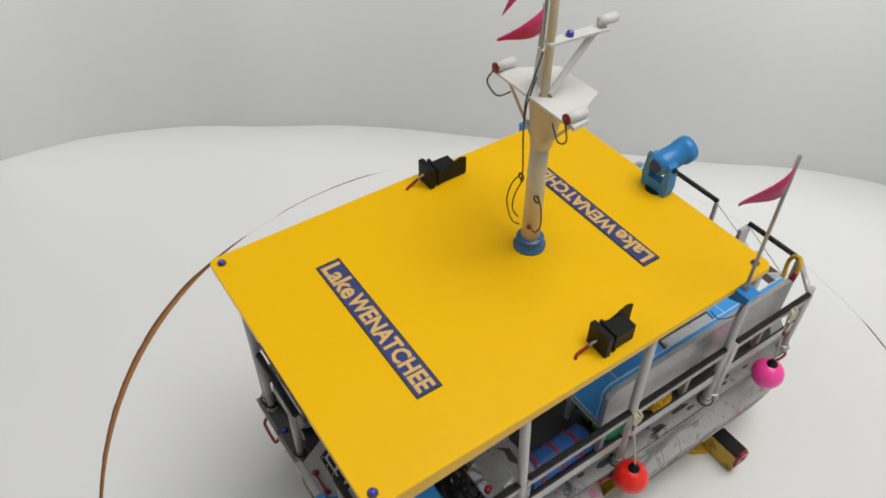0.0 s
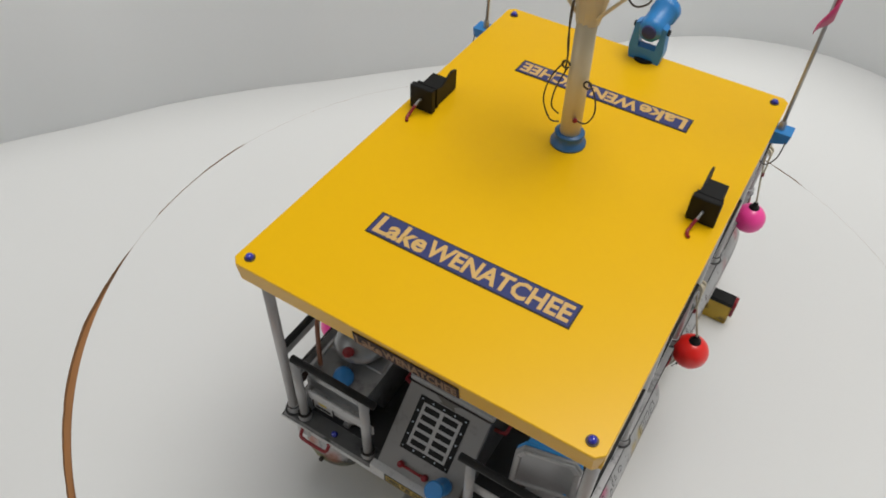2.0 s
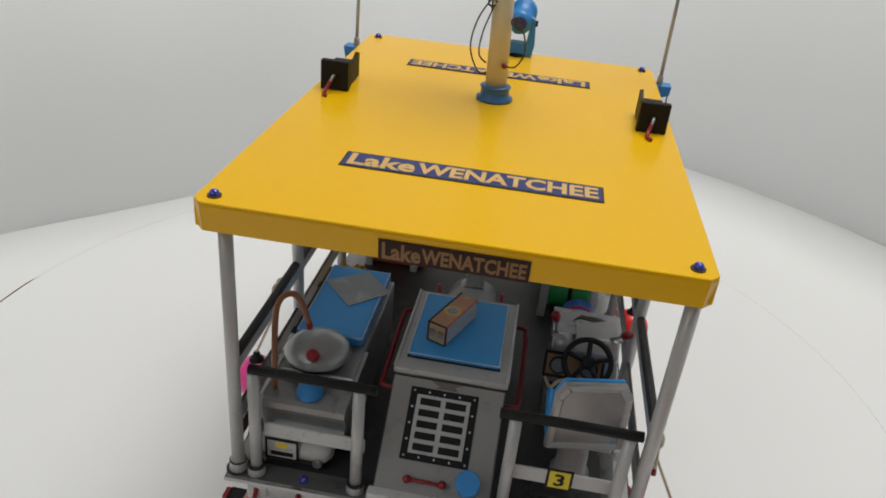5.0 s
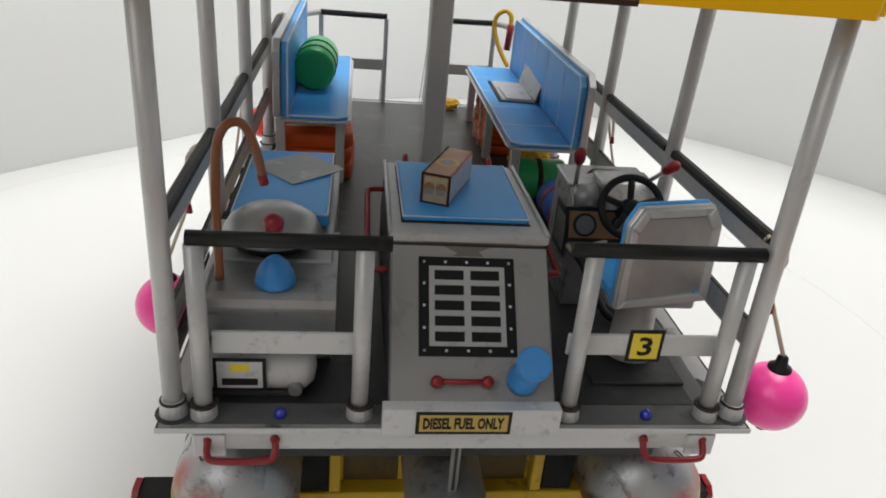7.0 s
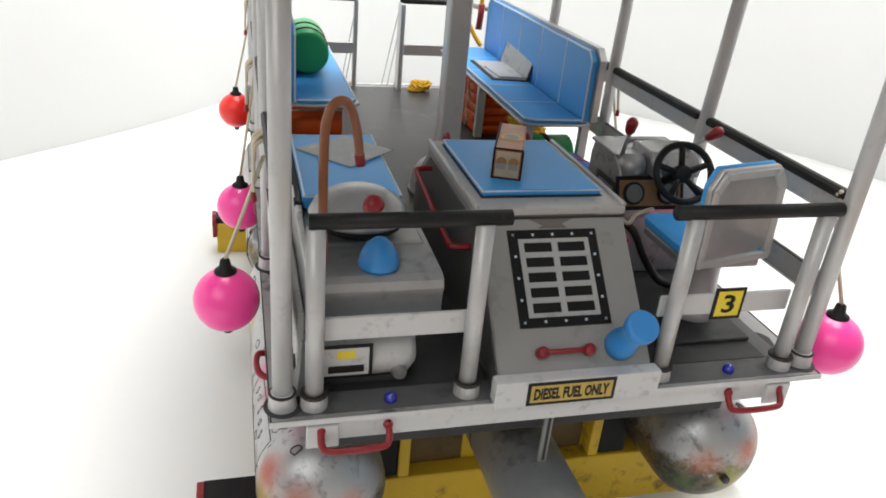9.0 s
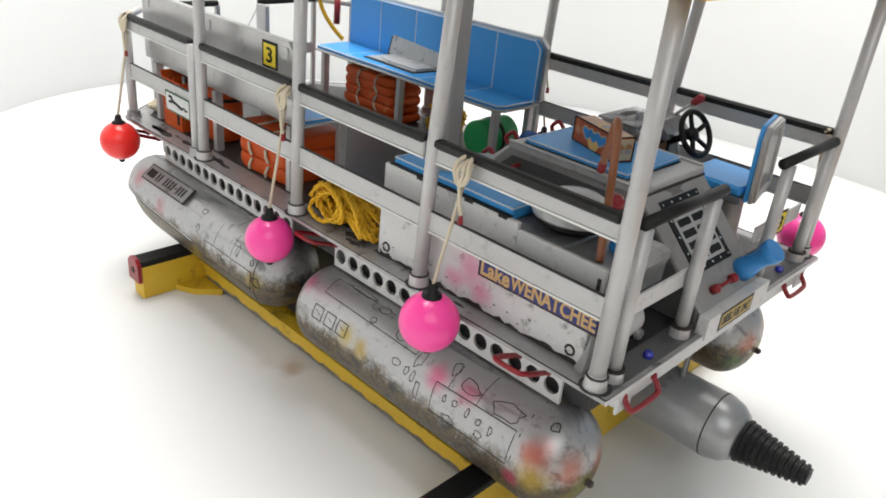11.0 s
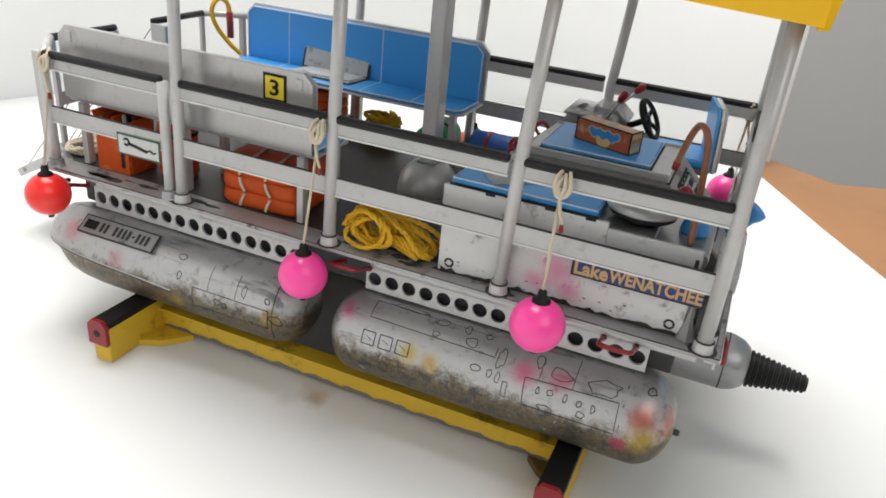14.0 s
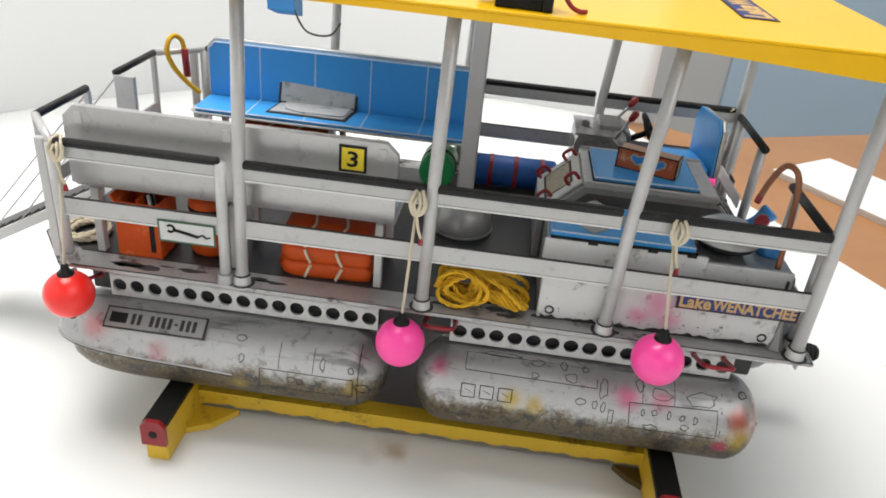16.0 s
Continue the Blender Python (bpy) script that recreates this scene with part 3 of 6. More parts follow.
for s in (-1, 1):
    rail = part("side_rail", box((s * 4.75, 3.1, -5.85), (s * 4.35, 18.6, -5.0), 0.04), CRAD, cradle)
    low = [(3.2 + 15.3 * k / 60, -5.72 + 0.07 * math.sin(k * 1.7) * math.sin(k * 0.61 + s)) for k in range(61)]
    part("torn_edge", prism([(3.2, -5.84), (18.5, -5.84)] + low[::-1], s * 4.75, s * 4.757, "x"), GRIME, rail, "torn brown lower edge")
    part("ledge", box((s * 5.0, 3.2, -5.05), (s * 4.3, 18.5, -4.98), 0.0), CRAD, rail)
    for yc, d in ((18.6, -1), (3.15, 1)):
        w = 1.25 if yc > 9 else 0.8
        g = prism([(s * 4.75, yc), (s * (4.75 + w), yc), (s * (4.6 + w * 0.8), yc + d * w * 0.6), (s * 4.75, yc + d * w * 1.15)], -6.09, -5.85, "z")
        part("gusset", g, CRAD if yc > 9 else BURNT, cradle, "" if yc > 9 else "torn dark brown gusset")
for yc in (2.8, 18.95):
    tr = part("trestle", box((-4.2, yc - 0.37, -4.75), (4.2, yc + 0.37, -4.42), 0.03), CRAD, cradle)
    part("back_panel", box((-2.5, yc + 0.1, -4.42), (2.5, yc + 0.2, -1.7), 0.02), CRAD, tr)
    for s in (-1, 1):
        part("stanchion", box((s * 2.42, yc - 0.34, -4.42), (s * 2.7, yc + 0.3, -1.7), 0.03), CRAD, tr)
        part("dark_chock", box((s * 2.72, yc - 0.28, -4.42), (s * 3.5, yc + 0.28, -1.75), 0.03), BLK2, tr, "black chock block")
        part("grime", prism([(s * 0.97, -4.4), (s * 2.36, -4.4), (s * 2.36, -3.5), (s * 2.05, -3.62), (s * 1.7, -3.4), (s * 1.35, -3.45), (s * 1.15, -3.15), (s * 0.97, -3.3)], yc + 0.09, yc + 0.098, "y"), BURNT, tr, "dark brown stained lower panel")

# ---- the boat ----
boat = thing("pontoon_boat", (0, 11, -4.5), "silver-grey card model pontoon boat with a yellow roof, on a cradle", "boat")
outline = [(-5.83, -0.46), (5.83, -0.46), (5.83, 22.2), (4.1, 23.6), (-4.1, 23.6), (-5.83, 22.2)]
deck = part("deck", prism(outline, -0.12, 0.0, "z"), WORN, boat, "pale grey deck plate with worn edges")
part("deck_mat", prism([(-4.95, 0.3), (4.95, 0.3), (4.95, 21.9), (3.9, 23.2), (-3.9, 23.2), (-4.95, 21.9)], 0.004, 0.02, "z"), DECK, deck, "dark grey non-slip deck covering")
part("stern_mat", prism([(-5.5, -0.34), (5.5, -0.34), (5.42, 0.29), (-5.42, 0.29)], 0.003, 0.009, "z"), STERN, deck, "dark grey worn stern strip")
part("side_mat", prism([(4.96, 0.3), (5.4, 0.3), (5.36, 1.6), (5.42, 3.0), (5.3, 4.2), (5.38, 5.2), (4.96, 5.3)], 0.004, 0.015, "z"), STERN, deck, "dark worn covering by the helm")
part("edge_line", tube([(x, y, 0.0) for x, y in outline], 0.022, 5, closed=True), LINE, deck)
part("deck_edge", box((-5.86, -0.49, -0.1), (5.86, -0.46, 0.012), 0), PAPER, deck)
beam = part("stern_beam", box((-5.15, -0.36, -0.6), (5.15, -0.12, -0.121), 0.03), PAPER, boat, "white stern beam")
for s in (-1, 1):
    part("corner_block", box((s * 4.6, -0.42, -0.72), (s * 5.2, -0.34, -0.2), 0.03), PAPER, beam)
# dark filler block: the shade under the deck, seen through the beam holes
part("under_deck_shade", box((-4.5, 0.6, -1.65), (4.5, 22.0, -0.125), 0.05), SHADE, boat, "dark block filling in for the shade under the deck")


rng = random.Random(8)
for s in (-1, 1):
    for i in range(16):
        y, x, ln, w = rng.uniform(0.5, 21.5), rng.uniform(5.2, 5.6), rng.uniform(0.4, 1.2), rng.uniform(0.06, 0.2)
        pts = [(s * (x + w * rng.uniform(0.4, 1.0) * math.sin(t)), y + ln * 0.5 * math.cos(t) * rng.uniform(0.7, 1.1)) for t in [2 * math.pi * k / 11 for k in range(11)]]
        part("scuff", prism(pts, 0.001, 0.006, "z"), SHADE, deck)


def perforated(x, y0, n, step, zc, half, hole, thick):
    """A strip with a row of round holes cut through it."""
    bm = bmesh.new()
    seg = 16
    rings = []
    for i in range(n):
        yc = y0 + step * i
        layers = []
        for dx in (0, thick):
            inner, outer = [], []
            for k in range(seg):
                a = 2 * math.pi * k / seg
                cy, cz = math.cos(a), math.sin(a)
                m = max(abs(cy), abs(cz))
                inner.append(bm.verts.new((x + dx, yc + hole * cy, zc + hole * cz)))
                outer.append(bm.verts.new((x + dx, yc + step / 2 * cy / m, zc + half * cz / m)))
            layers.append((inner, outer))
        (i0, o0), (i1, o1) = layers
        for k in range(seg):
            j = (k + 1) % seg
            bm.faces.new((i0[k], i0[j], o0[j], o0[k]))
            bm.faces.new((i1[k], o1[k], o1[j], i1[j]))
            bm.faces.new((i0[k], i1[k], i1[j], i0[j]))
            bm.faces.new((o0[k], o0[j], o1[j], o1[k]))
    bmesh.ops.remove_doubles(bm, verts=bm.verts[:], dist=0.002)
    return bm


for s in (-1, 1):
    for y0 in (1.56, 12.7):
        part("perforated_beam", perforated(s * 4.8, y0, 15, 0.588, -1.24, 0.4, 0.235, s * -0.08), PAPER, boat, "white beam with a row of round holes")
        part("beam_web", box((s * 4.72, y0 - (1.5 if y0 < 5 else 0.3), -0.86), (s * 4.8, y0 + 14.3 * 0.588, -0.13), 0.0), PAPER, boat)

# pontoons
def rear_pontoon(s):
    n = 8
    r, c0, c1, e = 1.4, 1.15, 10.0, 1.05
    prof = [(r * math.cos(math.pi / 2 * (1 - i / n)), c0 - e * math.sin(math.pi / 2 * (1 - i / n))) for i in range(n + 1)]
    prof += [(r, c0 + (c1 - c0) * i / 6) for i in range(1, 6)]
    prof += [(r * math.cos(math.pi / 2 * i / n), c1 + e * math.sin(math.pi / 2 * i / n)) for i in range(n + 1)]
    return lathe(prof, (s * 4.72, 0, -3.12), Y, 40)


def front_pontoon(s):
    bm = bmesh.new()
    seg = 36
    rows = [(11.95, 0.05, 0.05, -3.12), (12.05, 0.6, 0.6, -3.12), (12.3, 1.0, 1.0, -3.12), (12.7, 1.27, 1.27, -3.12), (13.1, 1.4, 1.4, -3.12), (15.5, 1.4, 1.4, -3.12),
            (18.5, 1.4, 1.4, -3.12), (20.4, 1.38, 1.39, -3.12), (21.2, 1.32, 1.34, -3.11), (21.8, 1.2, 1.24, -3.1), (22.25, 0.98, 1.03, -3.08), (22.5, 0.7, 0.74, -3.06), (22.62, 0.38, 0.4, -3.04), (22.66, 0.1, 0.1, -3.02)]
    prev = None
    for y, rx, rz, zc in rows:
        ringv = []
        for k in range(seg):
            a = 2 * math.pi * k / seg
            ringv.append(bm.verts.new((s * 4.72 + rx * math.cos(a), y, zc + rz * math.sin(a))))
        if prev:
            for k in range(seg):
                bm.faces.new((prev[k], prev[(k + 1) % seg], ringv[(k + 1) % seg], ringv[k]))
        else:
            bm.faces.new(ringv[::-1])
        prev = ringv
    bm.faces.new(prev)
    return bm


def on_rear(s, y, deg, lift=0.0):
    a = radians(deg)
    return Vector((s * 4.72 + s * (1.4 + lift) * math.cos(a), y, -3.12 + (1.4 + lift) * math.sin(a)))


def drawn(parent, s, pts, r=0.02):
    """A thin printed line laid on the round hull, by (y, degrees) corners."""
    way = []
    for (y0, a0), (y1, a1) in zip(pts, pts[1:]):
        for i in range(7):
            way.append(on_rear(s, y0 + (y1 - y0) * i / 6, a0 + (a1 - a0) * i / 6, -0.009))
    out = [way[0]]
    for p in way[1:]:
        if (p - out[-1]).length > 1e-4:
            out.append(p)
    part("drawn_line", tube(out, r, 5), LINE, parent)


rng = random.Random(4)
for s in (-1, 1):
    rp = part("rear_pontoon", rear_pontoon(s), PONT, boat, "round silver pontoon with algae stains", True)
    fp = part("front_pontoon", front_pontoon(s), PONT, boat, "silver pontoon with an upswept bow and algae stains", True)
    part("plug", lathe([(0.1, 0), (0.1, 0.14), (0.06, 0.18)], (s * 4.72, 0.12, -3.3), (0, -1, 0), 10), WIRE, rp)
    drawn(rp, s, [(1.55, 86), (1.5, -55)], 0.02)
    drawn(rp, s, [(9.45, 76), (9.45, 50), (5.35, 48), (5.35, 60)], 0.016)
    drawn(rp, s, [(9.45, 76), (5.5, 74)], 0.012)
    drawn(rp, s, [(4.34, 37), (4.27, 4), (1.62, 5), (1.66, 41), (4.34, 37)], 0.017)
    for y0, a0, a1 in ((3.94, 68, 38), (2.97, 79, 40)):
        drawn(rp, s, [(y0, a0), (y0, a1)], 0.015)
    for y in (9.5, 8.92, 8.35):
        drawn(rp, s, [(y, 32), (y, 15), (y - 0.42, 15), (y - 0.42, 32), (y, 32)])
        drawn(rp, s, [(y - 0.1, 26), (y - 0.32, 22)], 0.014)
    drawn(rp, s, [(4.93, 24), (4.92, 6), (4.78, 6), (4.79, 24), (4.93, 24)], 0.015)
    for y, a, w, h in ((8.4, 78, 0.6, 4), (7.22, 72, 0.22, 5), (6.39, 73, 0.12, 6), (5.72, 71, 0.1, 4), (7.28, 54, 0.12, 4), (6.14, 57, 0.22, 6), (5.15, 49, 0.12, 13), (4.03, 60, 0.14, 8), (3.4, 51, 0.34, 9), (2.15, 53, 0.46, 10),
                       (5.83, 29, 0.16, 5), (5.38, 28, 0.07, 5), (5.12, 26, 0.07, 6), (3.9, 26, 0.05, 4), (3.55, 28, 0.08, 4), (3.1, 27, 0.05, 5), (2.7, 26, 0.07, 4), (2.3, 25, 0.06, 5), (2.6, 14, 0.12, 4), (3.6, 8, 0.25, 4), (0.9, 66, 0.13, 5)):
        ragged = [rng.uniform(0.7, 1.2) for k in range(12)]
        loop = [(y + w * q * math.cos(k * math.pi / 6), a + h * q * math.sin(k * math.pi / 6)) for k, q in enumerate(ragged)]
        drawn(rp, s, loop + loop[:1], 0.016)
    drawn(fp, s, [(15.9, 14), (15.9, -14), (12.9, -12), (12.9, 14), (15.9, 14)], 0.016)
    for y, a0, a1 in ((15.3, 52, 16), (14.2, 50, 16), (12.75, 64, -30)):
        drawn(fp, s, [(y, a0), (y, a1)], 0.015)
    for y, a, w, h in ((16.6, 50, 0.16, 4), (16.5, 24, 0.1, 6), (13.9, 30, 0.08, 9), (14.9, 4, 0.14, 4), (14.6, 1, 0.1, 4), (12.6, 4, 0.26, 6), (13.0, 26, 0.1, 4), (17.4, 34, 0.2, 3)):
        ragged = [rng.uniform(0.7, 1.2) for k in range(10)]
        loop = [(y + w * q * math.cos(k * math.pi / 5), a + h * q * math.sin(k * math.pi / 5)) for k, q in enumerate(ragged)]
        drawn(fp, s, loop + loop[:1], 0.016)
    # upper bow shell, its lower edge a crease that runs up to the stem
    bs = bmesh.new()
    shell = []
    for y, rx, rz, zc, d in ((16.8, 1.405, 1.405, -3.12, -2), (18.2, 1.43, 1.42, -3.12, 2), (20.0, 1.46, 1.42, -3.1, 5), (21.2, 1.44, 1.36, -3.05, 7), (22.0, 1.32, 1.22, -2.98, 8), (22.5, 1.1, 1.02, -2.9, 8), (22.8, 0.8, 0.76, -2.84, 8), (22.98, 0.42, 0.42, -2.8, 8)):
        shell.append([bs.verts.new((s * (4.72 + rx * math.cos(radians(d + (180 - 2 * d) * k / 16))), y, zc + rz * math.sin(radians(d + (180 - 2 * d) * k / 16)))) for k in range(17)])
    for p, q in zip(shell, shell[1:]):
        for k in range(16):
            bs.faces.new((p[k], p[k + 1], q[k + 1], q[k]))
    bs.faces.new(shell[-1])
    crease = [v.co.copy() for v in (row[0] for row in shell)]
    part("bow_shell", bs, PONT, fp, "silver upper bow plate", True)
    part("crease", tube(smooth_path([p - Vector((0, 0, 0.05)) for p in crease], 5), 0.03, 6), LINE, fp, "dark crease along the bow")
    # pale tube modelled in as the highlight on the crease
    part("crease_edge", tube(smooth_path(crease, 5), 0.03, 6), LGREY, fp)
# registration strip, its characters as bars
a = radians(52)
nrm_p = Vector((-math.cos(a), 0, math.sin(a)))
upv = Vector((math.sin(a), 0, math.cos(a)))
rc = Vector((-4.72, 19.4, -3.08)) + nrm_p * 1.45
reg = part("registration_strip", slab(rc, -Y, upv, 3.3, 0.72, 0.05), LINE, boat, "grey registration strip with dark bars")
part("panel", slab(rc + nrm_p * 0.05, -Y, upv, 3.2, 0.62, 0.008), GREY, reg)
part("mark", slab(rc + nrm_p * 0.06 + Y * 1.2, -Y, upv, 0.55, 0.34, 0.006), BLK2, reg)
for i in range(11):
    if i not in (2,):
        part("bar", slab(rc + nrm_p * 0.06 + Y * (0.72 - 0.2 * i), -Y, upv, 0.12, 0.36 if i != 7 else 0.07, 0.006), LINE, reg)

# middle float with its bellows
mid = part("middle_float", lathe([(0.0, -1.75), (0.35, -1.72), (0.66, -1.6), (0.85, -1.35), (0.95, -1.0), (0.95, 3), (0.95, 9), (0.7, 9.6), (0, 9.8)], (0, 0, -3.3), Y, 32), FLOATM, boat, "grey tube float between the pontoons", True)
bel = []
for i in range(11):
    h = 1.68 + i * 0.165
    r = 0.62 - 0.031 * i
    bel += [(r, h), (r, h + 0.07), (r - 0.07, h + 0.09), (r - 0.07, h + 0.15)]
part("bellows", lathe([(0, 1.6)] + bel + [(0, 3.5)], (0, 0, -3.33), (0, -1, 0), 24), BLACK, mid, "black ribbed bellows cone")
part("strut", box((-0.1, 0.3, -2.5), (0.1, 0.42, -0.6), 0.03), GREY, mid)
part("strut_slot", box((-0.03, 0.29, -2.3), (0.03, 0.3, -0.7), 0), LINE, mid)
for y in (-0.9, 2.4):
    part("seam", lathe([(0.958, 0), (0.962, 0.02), (0.958, 0.04)], (0, y, -3.3), Y, 32), LINE, mid)

# roof
RX0, RX1, RY0, RY1, RZ = -6.1, 5.84, -0.72, 16.72, 8.9
ch = 0.22
rp2 = [(RX0 + ch, RY0), (RX1 - ch, RY0), (RX1, RY0 + ch), (RX1, RY1 - ch), (RX1 - ch, RY1), (RX0 + ch, RY1), (RX0, RY1 - ch), (RX0, RY0 + ch)]
roof = part("roof", prism(rp2, RZ - 0.1, RZ, "z", bevel=0.02), YELLOW, boat, "glossy yellow flat roof")
part("underside", box((RX0 + 0.25, RY0 + 0.25, RZ - 0.14), (RX1 - 0.25, RY1 - 0.25, RZ - 0.104), 0.0), PAPER, roof, "white card underside")
part("fascia", prism([(RY0 + 0.01, RZ - 0.1), (RY0 + 0.11, 8.1), (RY0 + 0.21, 8.1), (RY0 + 0.11, RZ - 0.1)], RX0 + ch, RX1 - ch, "x"), YELLOW, roof, "yellow fascia leaning inwards")
part("fascia", box((RX0 + ch, RY1 - 0.1, 8.55), (RX1 - ch, RY1, RZ - 0.1), 0.015), YELLOW, roof)
for x0 in (RX0, RX1 - 0.1):
    part("fascia", prism([(RY0 + ch, RZ - 0.1), (RY0 + ch, 8.16), (5.5, 8.5), (11, 8.62), (RY1 - ch, 8.64), (RY1 - ch, RZ - 0.1)], x0, x0 + 0.1, "x"), YELLOW, roof)
for x, y in ((RX0, RY0), (RX1, RY0), (RX1, RY1), (RX0, RY1)):
    sx, sy = (1 if x < 0 else -1), (1 if y < 5 else -1)
    corner = prism([(x + sx * ch, y), (x, y + sy * ch), (x + sx * 0.1, y + sy * (ch + 0.03)), (x + sx * (ch + 0.03), y + sy * 0.1)], 8.1 if y < 0 else 8.6, RZ - 0.1, "z")
    for v in corner.verts:
        if v.co.z < 8.2:
            v.co.y += 0.1
    part("fascia_corner", corner, YELLOW, roof)
for x, y in ((-5.66, -0.33), (5.38, -0.33), (5.38, 16.2), (-5.66, 16.2)):
    b = part("bolt", lathe([(0.17, 0), (0.17, 0.04), (0, 0.04)], (x, y, RZ), Z, 14), WIRE, roof)
    part("bead", lathe([(0.13, 0), (0.125, 0.05), (0.09, 0.11), (0, 0.14)], (x, y, RZ + 0.04), Z, 14), JEWEL, b, "shiny blue bead", True)
name_plate(roof, (-0.03, 2.92, RZ + 0.003), X, Y, 6.92, 0.98, NAVY)
name_plate(roof, (-0.25, 13.02, RZ + 0.003), -X, -Y, 6.92, 0.86, NAVY)
name_plate(roof, (0.06, RY0 + 0.066, 8.36), X, Vector((0, -0.142, 0.99)), 3.45, 0.6, BROWNP, LETTER2, BROWNP)

# roof posts, with base rings
for s in (-1, 1):
    for y, lean in ((0.0, 0.0), (5.56, 0.45), (11.0, 0.22), (16.5, 0.2)):
        p = part("roof_post", tube([(s * 5.6, y, 0), (s * 5.6, y - lean * 0.28, 3.9), (s * 5.6, y - lean, 8.8)], 0.185, 14), POST, boat, "grey tube post", True)
        part("foot_plate", lathe([(0.37, 0.003), (0.37, 0.02), (0, 0.02)], (s * 5.58, y, 0.0), Z, 20), SHADE, p, "dark foot plate")
        part("base_ring", lathe([(0.27, 0.02), (0.26, 0.08), (0.245, 0.28), (0.235, 0.33), (0.19, 0.35)], (s * 5.6, y, 0.0), Z, 18), POST, p)
        part("seam_ring", lathe([(0.243, 0.29), (0.255, 0.31), (0.243, 0.34)], (s * 5.6, y, 0.0), Z, 18), LINE, p)

# side rails
for s in (-1, 1):
    for y0, y1 in ((0.15, 5.4), (5.72, 10.84), (11.16, 16.34), (17.0, 21.9)):
        r = part("rail", box((s * 5.66, y0, 3.42), (s * 5.54, y1, 3.84), 0.02), LGREY, boat, "pale grey rail band with a black foam top")
        part("rail_grip", box((s * 5.74, y0, 3.78), (s * 5.5, y1, 4.02), 0.06), BLACK, r, "black foam grip")
        mr = part("mid_rail", box((s * 5.64, y0 - 0.15, 1.6), (s * 5.56, y1 + 0.15, 2.16), 0.02), LGREY, boat)
        for up, z in ((r, 3.43), (mr, 1.61)):
            part("lower_edge", box((s * 5.655 if up is mr else s * 5.675, y0, z - 0.03), (s * 5.55, y1, z + 0.02), 0), MASTW, up, "bright lower edge")
            part("edge_line", box((s * 5.648 if up is mr else s * 5.668, y0, z + 0.022), (s * 5.56, y1, z + 0.04), 0), GREY, up)
        part("top_line", box((s * 5.645, y0 - 0.1, 2.14), (s * 5.555, y1 + 0.1, 2.166), 0), LINE, mr)
    for y in (17.0, 21.95):
        p = part("rail_post", tube([(s * 5.6, y, 0), (s * 5.6, y, 3.85)], 0.17, 12), POST, boat, "", True)
        part("base_ring", lathe([(0.3, 0), (0.26, 0.08), (0.25, 0.28), (0.18, 0.3)], (s * 5.6, y, 0), Z, 16), CHROME, p)
    # bow rail
    p = part("rail_post", box((s * 5.35, 22.2, 0), (s * 5.55, 22.5, 3.9), 0.03), POST, boat)
    part("rail_link", tube([(s * 5.6, 21.95, 3.84), (s * 4.0, 23.35, 3.95)], 0.13, 10), POST, boat, "", True)
    part("rail_grip", tube([(s * 4.0, 23.35, 3.95), (s * 1.0, 23.4, 3.92)], 0.13, 10), BLACK, boat, "black foam grip", True)
    for x in (1.02, 3.95):
        y0 = 22.7 if s > 0 and x < 2 else 23.28
        part("rail_post", box((s * (x - 0.1), y0, 0), (s * (x + 0.1), 23.46, 3.85), 0.02), POST, boat)
    part("mid_rail", box((s * 1.0, 23.3, 1.5), (s * 3.9, 23.4, 2.0), 0.02), LGREY, boat)
    part("gate_wire", tube([(s * 1.0, 23.45, 3.7), (s * 1.1, 29.4, -3.2)], 0.025, 6), STEEL, boat)
    part("gate_wire", tube([(s * 1.0, 23.45, 2.6), (s * 1.1, 26.9, -1.8)], 0.025, 6), STEEL, boat)

# stern rails
for s, x0, x1 in ((-1, -5.15, -1.62), (1, 1.65, 5.35)):
    p = part("stern_grip", tube([(x0, -0.02, 3.72), (x1, -0.02, 3.72)], 0.143, 12), BLACK, boat, "black foam stern rail", True)
    by = 0.13 if s < 0 else 0.24
    part("stern_band", box((min(x0, x1) + 0.3, by, 1.27), (max(x0, x1) - 0.3, by + 0.08, 1.75), 0.02), PAPER, boat)
    for x in (2.09, 5.03):
        q = part("rail_post", tube([(s * x, -0.05, 0), (s * x, -0.05, 3.62)], 0.17, 14), POST, boat, "", True)
        part("base_ring", lathe([(0.26, 0), (0.24, 0.3), (0.18, 0.32)], (s * x, -0.05, 0), Z, 16), POST, q)
        part("seam_ring", lathe([(0.255, 0.26), (0.265, 0.29), (0.255, 0.32)], (s * x, -0.05, 0), Z, 16), LINE, q)
part("corner_brace", lathe([(0.3, 0.0), (0.13, 0.45), (0.03, 1.05), (0, 1.08)], (-5.2, 0.5, 0.021), Z, 7), GREY, boat, "crumpled grey corner brace")
number_sign(boat, (3.54, 0.238, 1.52), X, Z, 0.72)

# red lifting handles
def handle(c, u, v, w, h):
    """A bent red wire handle, w wide along u, standing h off along v."""
    c, u, v = Vector(c), Vector(u).normalized(), Vector(v).normalized()
    pts = [c - u * w / 2, c - u * w / 2 + v * h * 0.7, c - u * w * 0.36 + v * h, c + u * w * 0.36 + v * h, c + u * w / 2 + v * h * 0.7, c + u * w / 2]
    hb = part("handle", tube(smooth_path(pts, 4), 0.07, 8), RED, boat, "bent dark red wire handle", True)
    for p in (pts[0], pts[-1]):
        part("eye", lathe(sphere_profile(0.1, 6), p, v, 8), RED, hb)


